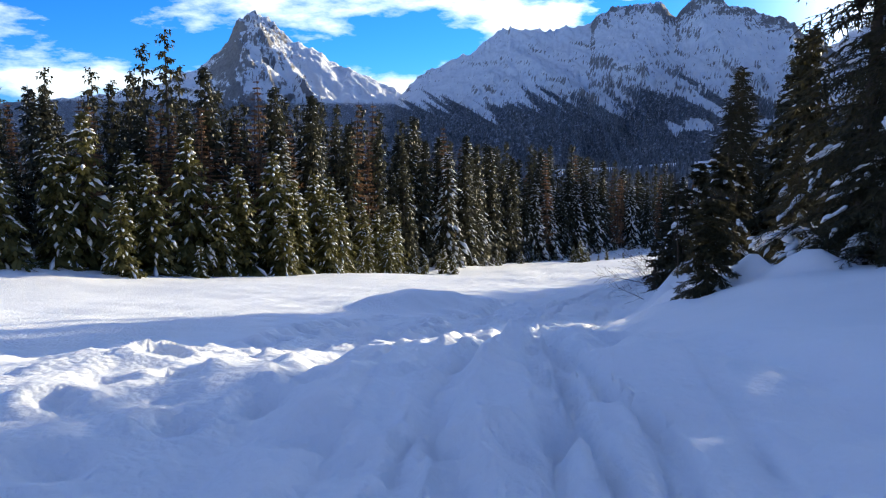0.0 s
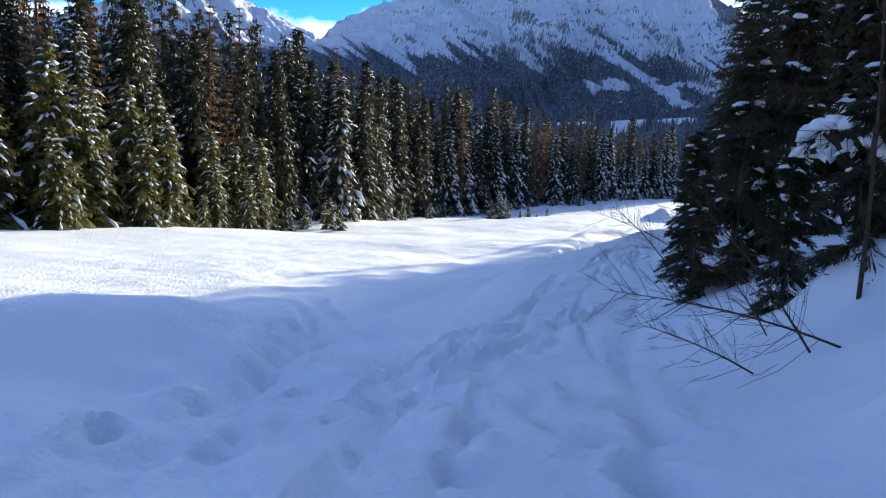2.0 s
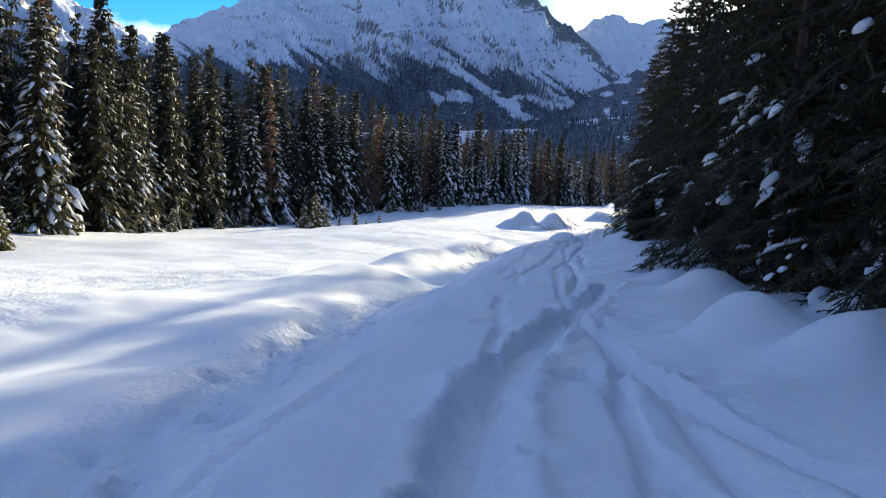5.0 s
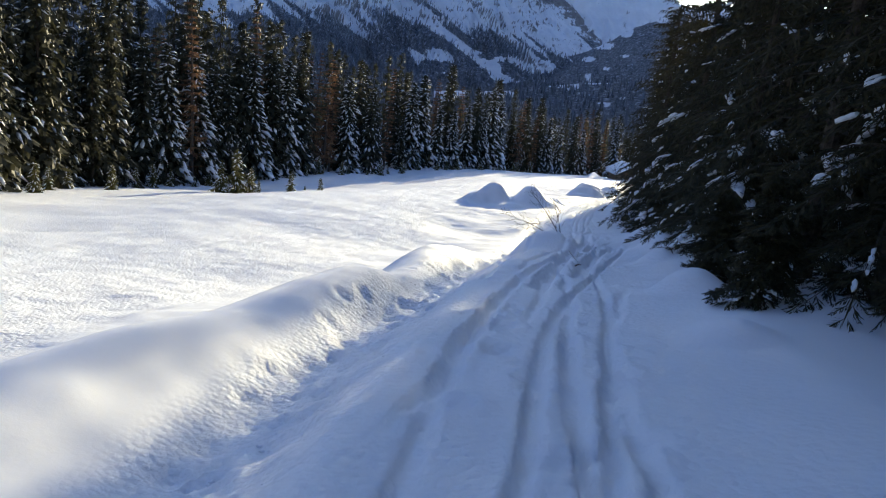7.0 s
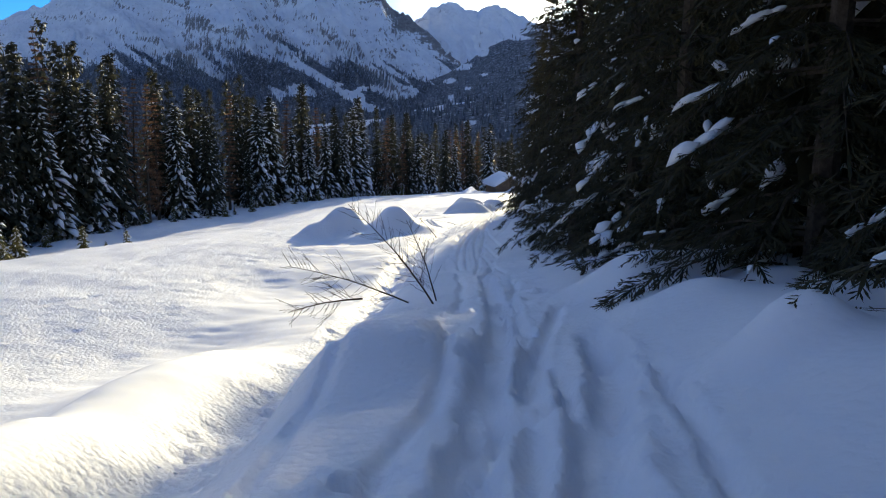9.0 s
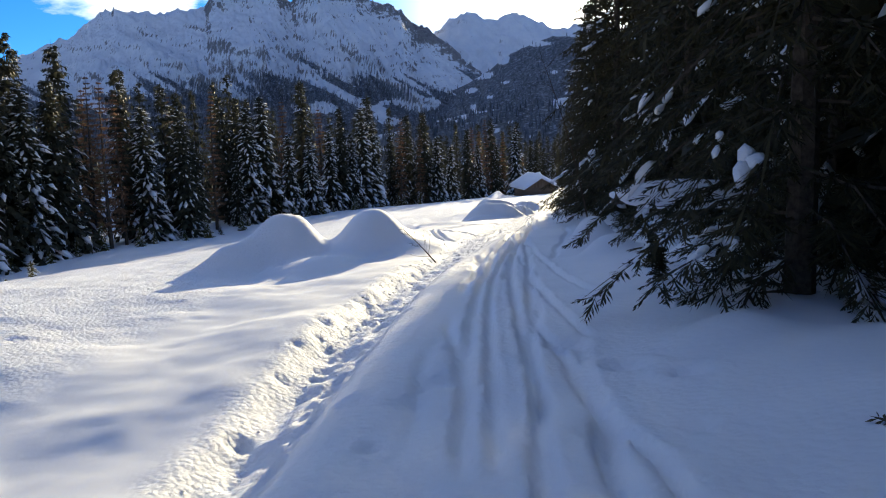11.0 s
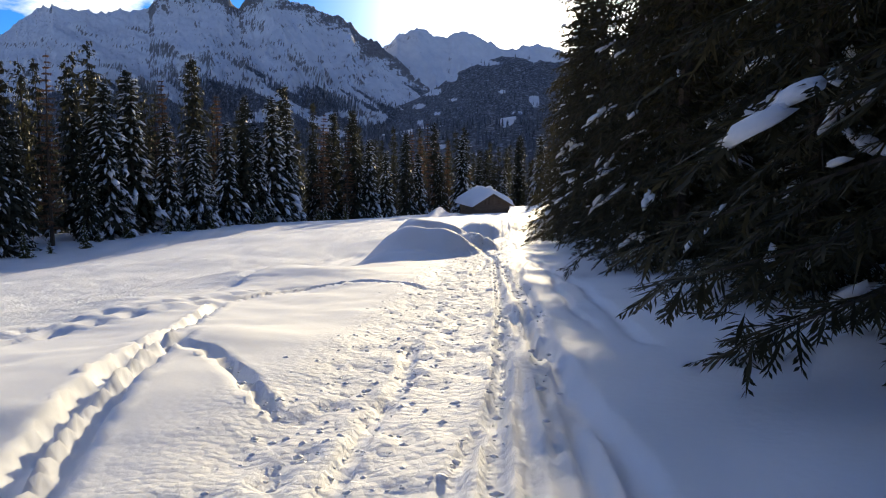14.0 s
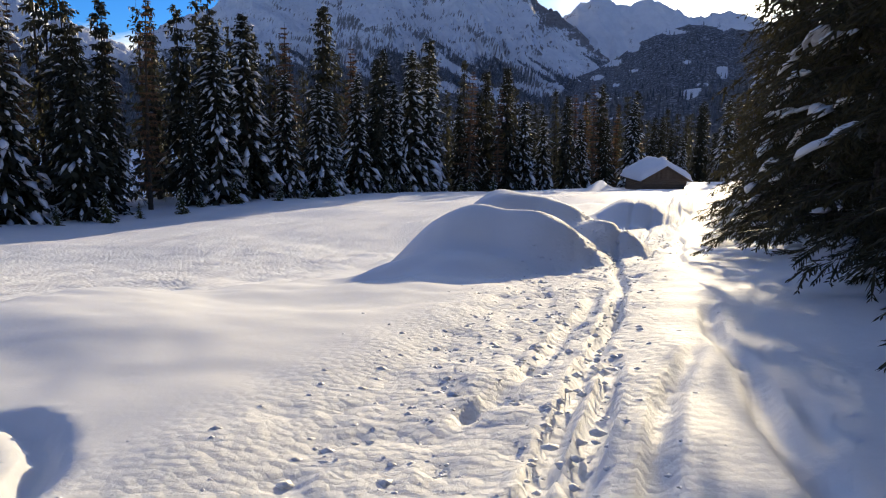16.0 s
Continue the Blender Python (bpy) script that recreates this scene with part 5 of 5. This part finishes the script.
def bent_sapling(seed, length, rise, bend, snow_r, label):
    """A young stem bowed under a long roll of snow, with a few bare side twigs."""
    r = random.Random(seed)
    root = new("bent_sapling")
    stem, twigs, snow = Soup(), Soup(), Soup()
    pts = []
    p, a = Vector((0, 0, -0.3)), radians(rise)
    for i in range(13):
        pts.append(p)
        p = p + Vector((math.cos(a), 0.06 * math.sin(i * 0.9), math.sin(a))) * (length / 12)
        a -= radians(bend) / 12 * (0.4 + 1.2 * i / 12)
    stem.tube(pts, [0.030 * (1.05 - i / 12) + 0.006 for i in range(13)], 6)
    for i in range(3, 12):
        for k in range(3):
            d = Vector((r.uniform(0.0, 0.8), r.uniform(-1, 1), r.uniform(-0.9, 0.3))).normalized()
            q = pts[i] + d * r.uniform(0.25, 0.65)
            twigs.tube([pts[i], pts[i].lerp(q, 0.6) + Vector((0, 0, -0.03)), q], [0.007, 0.004, 0.0015], 3)
            if r.random() < 0.35:
                g = r.uniform(0.05, 0.11)
                snow.clump(pts[i].lerp(q, 0.7) + Vector((0, 0, 0.02)), d, g * 1.5, g * 0.7, g * 0.6, r, 7, 4)
    for i in range(4, 13):
        for k in range(2):
            c = pts[i] + Vector((r.uniform(-0.05, 0.05), r.uniform(-0.05, 0.05), snow_r * 0.45))
            g = snow_r * r.uniform(0.7, 1.15) * (1.0 if i > 5 else 0.7)
            snow.clump(c, pts[i] - pts[i - 1], g * 1.35, g * 0.9, g, r, 9, 5)
    stem.make("stem", TWIG, root, "bowed brown stem")
    twigs.make("twig_spray", TWIG, root, "fine bare twigs")["kind"] = "stuff"
    snow.make("snow_load", SNOW, root, "thick roll of snow lying on the stem", True)["kind"] = "stuff"
    tagged(root, label, "sapling")
    return root


def snow_post(seed, height, label):
    """A broken trunk wearing a tall cap of snow."""
    r = random.Random(seed)
    root = new("tree_stump")
    s = Soup()
    s.tube([Vector((0, 0, -0.5)), Vector((0.03, 0, height * 0.5)), Vector((0.0, 0.02, height))], [0.30, 0.25, 0.22], 9)
    s.make("trunk", BARK, root, "broken grey trunk")
    s = Soup()
    for k in range(5):
        g = 0.62 - 0.09 * k
        s.clump(Vector((r.uniform(-0.06, 0.06), r.uniform(-0.06, 0.06), height + 0.40 * k)), Vector((1, 0.2 * k, 0)), g, g, 0.5, r, 10, 6)
    s.make("snow_cap", SNOW, root, "tall cap of snow", True)
    tagged(root, label, "stump")
    return root


LEFT = 152.0       # the way across the trail towards the clearing
lay(bare_branch("larch_branch", 61, 1.5, 44, 0.42, "bare broken larch branch stuck in the snow beside the trail", 0.009), 10.7, 38.5, 0.0, 150, 42, 0.0, 1.35)
lay(bare_branch("fallen_branch", 62, 1.9, 40, 0.6, "bare fallen larch branch rising from the trail edge", 0.012), 29.3, 81.2, 0.1, LEFT, 50)
lay(bare_branch("fallen_branch", 63, 1.8, 34, 0.55, "bare fallen larch branch lying on the snow rim", 0.010), 28.9, 81.2, 0.15, LEFT + 4, 18)
lay(bare_branch("fallen_branch", 72, 1.3, 30, 0.5, "short bare larch branch beside the trail edge", 0.009), 29.5, 81.5, 0.1, LEFT - 10, 70)
lay(bare_branch("fallen_branch", 64, 0.7, 22, 0.3, "small bare branch sticking out of the snow rim", 0.007), 26.9, 77.9, 0.25, LEFT - 5, -12)
lay(bare_branch("twig", 65, 0.34, 7, 0.2, "short broken twig lying on the ski trail", 0.008, "twig"), 24.95, 71.9, 0.02, 100, 28)
lay(bare_branch("twig", 66, 0.22, 4, 0.08, "tiny broken twig lying on the ski trail", 0.014, "twig"), 24.45, 71.1, 0.02, 20, 5)
lay(bare_branch("bare_shrub", 67, 1.15, 14, 0.45, "bare leafless sapling stem rising from the snow", 0.014, "shrub", 0.05), 39.7, 101.5, 0.0, LEFT, 48)
lay(bare_branch("young_sapling", 68, 4.4, 26, 0.8, "slim leaning sapling with sparse twigs beside the trail", 0.020, "sapling", 0.05), 43.1, 100.2, -0.05, LEFT, 75)
lay(bare_branch("fallen_branch", 69, 2.1, 44, 0.7, "bare fallen larch branch at the foot of the spruces", 0.010), 6.8, 24.7, 0.0, 165, 10)
lay(bare_branch("bare_shrub", 73, 1.9, 40, 0.8, "tangled bare shrub at the foot of the spruces", 0.010, "shrub"), 6.7, 25.0, 0.0, 150, 48)
lay(bare_branch("bare_shrub", 74, 1.5, 30, 0.6, "tangled bare shrub beside a small spruce", 0.009, "shrub"), 6.9, 26.1, 0.0, 160, 50, 0.0, 0.8)
lay(bare_branch("bare_shrub", 75, 1.2, 30, 0.5, "low bare shrub in the snow beside a small spruce", 0.008, "shrub"), 6.3, 25.2, 0.0, 165, 20)
lay(bare_branch("bare_shrub", 76, 1.8, 56, 0.7, "bare shrub spreading low beside the trail", 0.005, "shrub"), 8.2, 26.9, 0.0, 150, 6)
lay(bare_branch("bare_shrub", 70, 2.4, 34, 0.9, "tangled bare shrub at the foot of the spruces", 0.011, "shrub"), 10.4, 36.3, -0.05, 155, 22)
lay(bare_branch("bare_shrub", 71, 2.6, 34, 0.9, "tall tangled bare shrub beside the trail", 0.012, "shrub"), 11.9, 36.0, -0.05, 120, 60)
lay(bare_branch("young_sapling", 77, 3.6, 26, 0.6, "slim bare upright sapling beside the trail", 0.022, "sapling", 0.03), 7.5, 25.6, -0.05, 140, 86)
lay(bare_branch("young_sapling", 78, 4.4, 30, 0.7, "thin bare sapling among snow-laden spruces", 0.020, "sapling", 0.04), 9.2, 31.6, -0.05, 120, 84)
for seed, x, y, turn, length, rise, bend, snow_r, size in ((81, 8.2, 26.0, 100, 2.4, 80, 130, 0.12, 1.0), (82, 9.9, 32.4, 330, 3.4, 85, 50, 0.15, 1.0), (83, 10.6, 34.0, 340, 2.8, 80, 120, 0.15, 1.0), (84, 8.6, 18.6, 130, 1.9, 75, 140, 0.15, 1.0),
                                                            (85, 10.4, 21.5, 190, 2.4, 80, 130, 0.15, 1.0), (86, 7.7, 15.6, 20, 1.5, 75, 140, 0.13, 1.0), (87, 12.0, 36.4, 330, 2.2, 70, 120, 0.13, 1.0)):
    lay(bent_sapling(seed, length, rise, bend, snow_r, "young stem bowed under a thick roll of snow"), x, y, 0.0, turn, 0, 0, size)
SAPLINGS = [(40.3, 94.8, 0.24), (39.3, 93.5, 0.22)]


def fallen_log(seed, length, label):
    """A fallen trunk along +x under a thick, rounded roll of snow."""
    r = random.Random(seed)
    root = new("fallen_log")
    wood, snow = Soup(), Soup()
    wood.tube([Vector((length * i / 6, 0.03 * math.sin(i), 0.02 * math.cos(2 * i))) for i in range(7)], [0.13 - 0.006 * i for i in range(7)], 10)
    wood.make("trunk", BARK, root, "dark bark under the snow", True)
    n, sides = 22, 16
    base = len(snow.v)
    for i in range(n + 1):
        t = i / n
        end = min(1.0, 3.2 * t, 3.2 * (1 - t)) ** 0.5
        rad = (0.05 + 0.31 * end) * (0.92 + 0.16 * noise.noise(Vector((t * 4.0, seed, 0))))
        for k in range(sides):
            a = 2 * math.pi * k / sides
            up = math.sin(a)
            snow.v.append(Vector((length * (1.04 * t - 0.02), rad * math.cos(a) * (1.0 + 0.1 * noise.noise(Vector((t * 6, a, 1)))), 0.06 + rad * (up * 0.80 if up > 0 else up * 0.85))))
    for i in range(n):
        for k in range(sides):
            a, b = base + i * sides + k, base + i * sides + (k + 1) % sides
            snow.f.append((a, b, b + sides, a + sides))
    snow.f.append(tuple(base + k for k in range(sides - 1, -1, -1)))
    snow.f.append(tuple(base + n * sides + k for k in range(sides)))
    snow.make("snow_load", SNOW, root, "thick rounded roll of snow", True)
    for k in range(3):
        s = Soup()
        p = Vector((length * (0.25 + 0.22 * k), 0, 0.1))
        d = Vector((r.uniform(-0.3, 0.3), -0.6, 0.5))
        s.tube([p, p + d * 0.4, p + d * 0.8 + Vector((0.1, 0, 0.05))], [0.018, 0.012, 0.004], 5)
        s.make("branch_stub", TWIG, root, "thin broken branch")
    tagged(root, label, "log")
    return root


lay(fallen_log(95, 3.0, "fallen trunk under a thick roll of snow beside the spruces"), 40.95, 96.61, 1.11, -24, -2)
for x, y, size in SAPLINGS:
    put_tree("near", NEAR[2], x, y, rt.uniform(0, 360), size, "spruces beside the trail", 0.1)
lay(snow_post(91, 3.2, "broken trunk with a tall white snow cap at the forest edge"), 22.2, 151.0, 0.0, 30, 0)
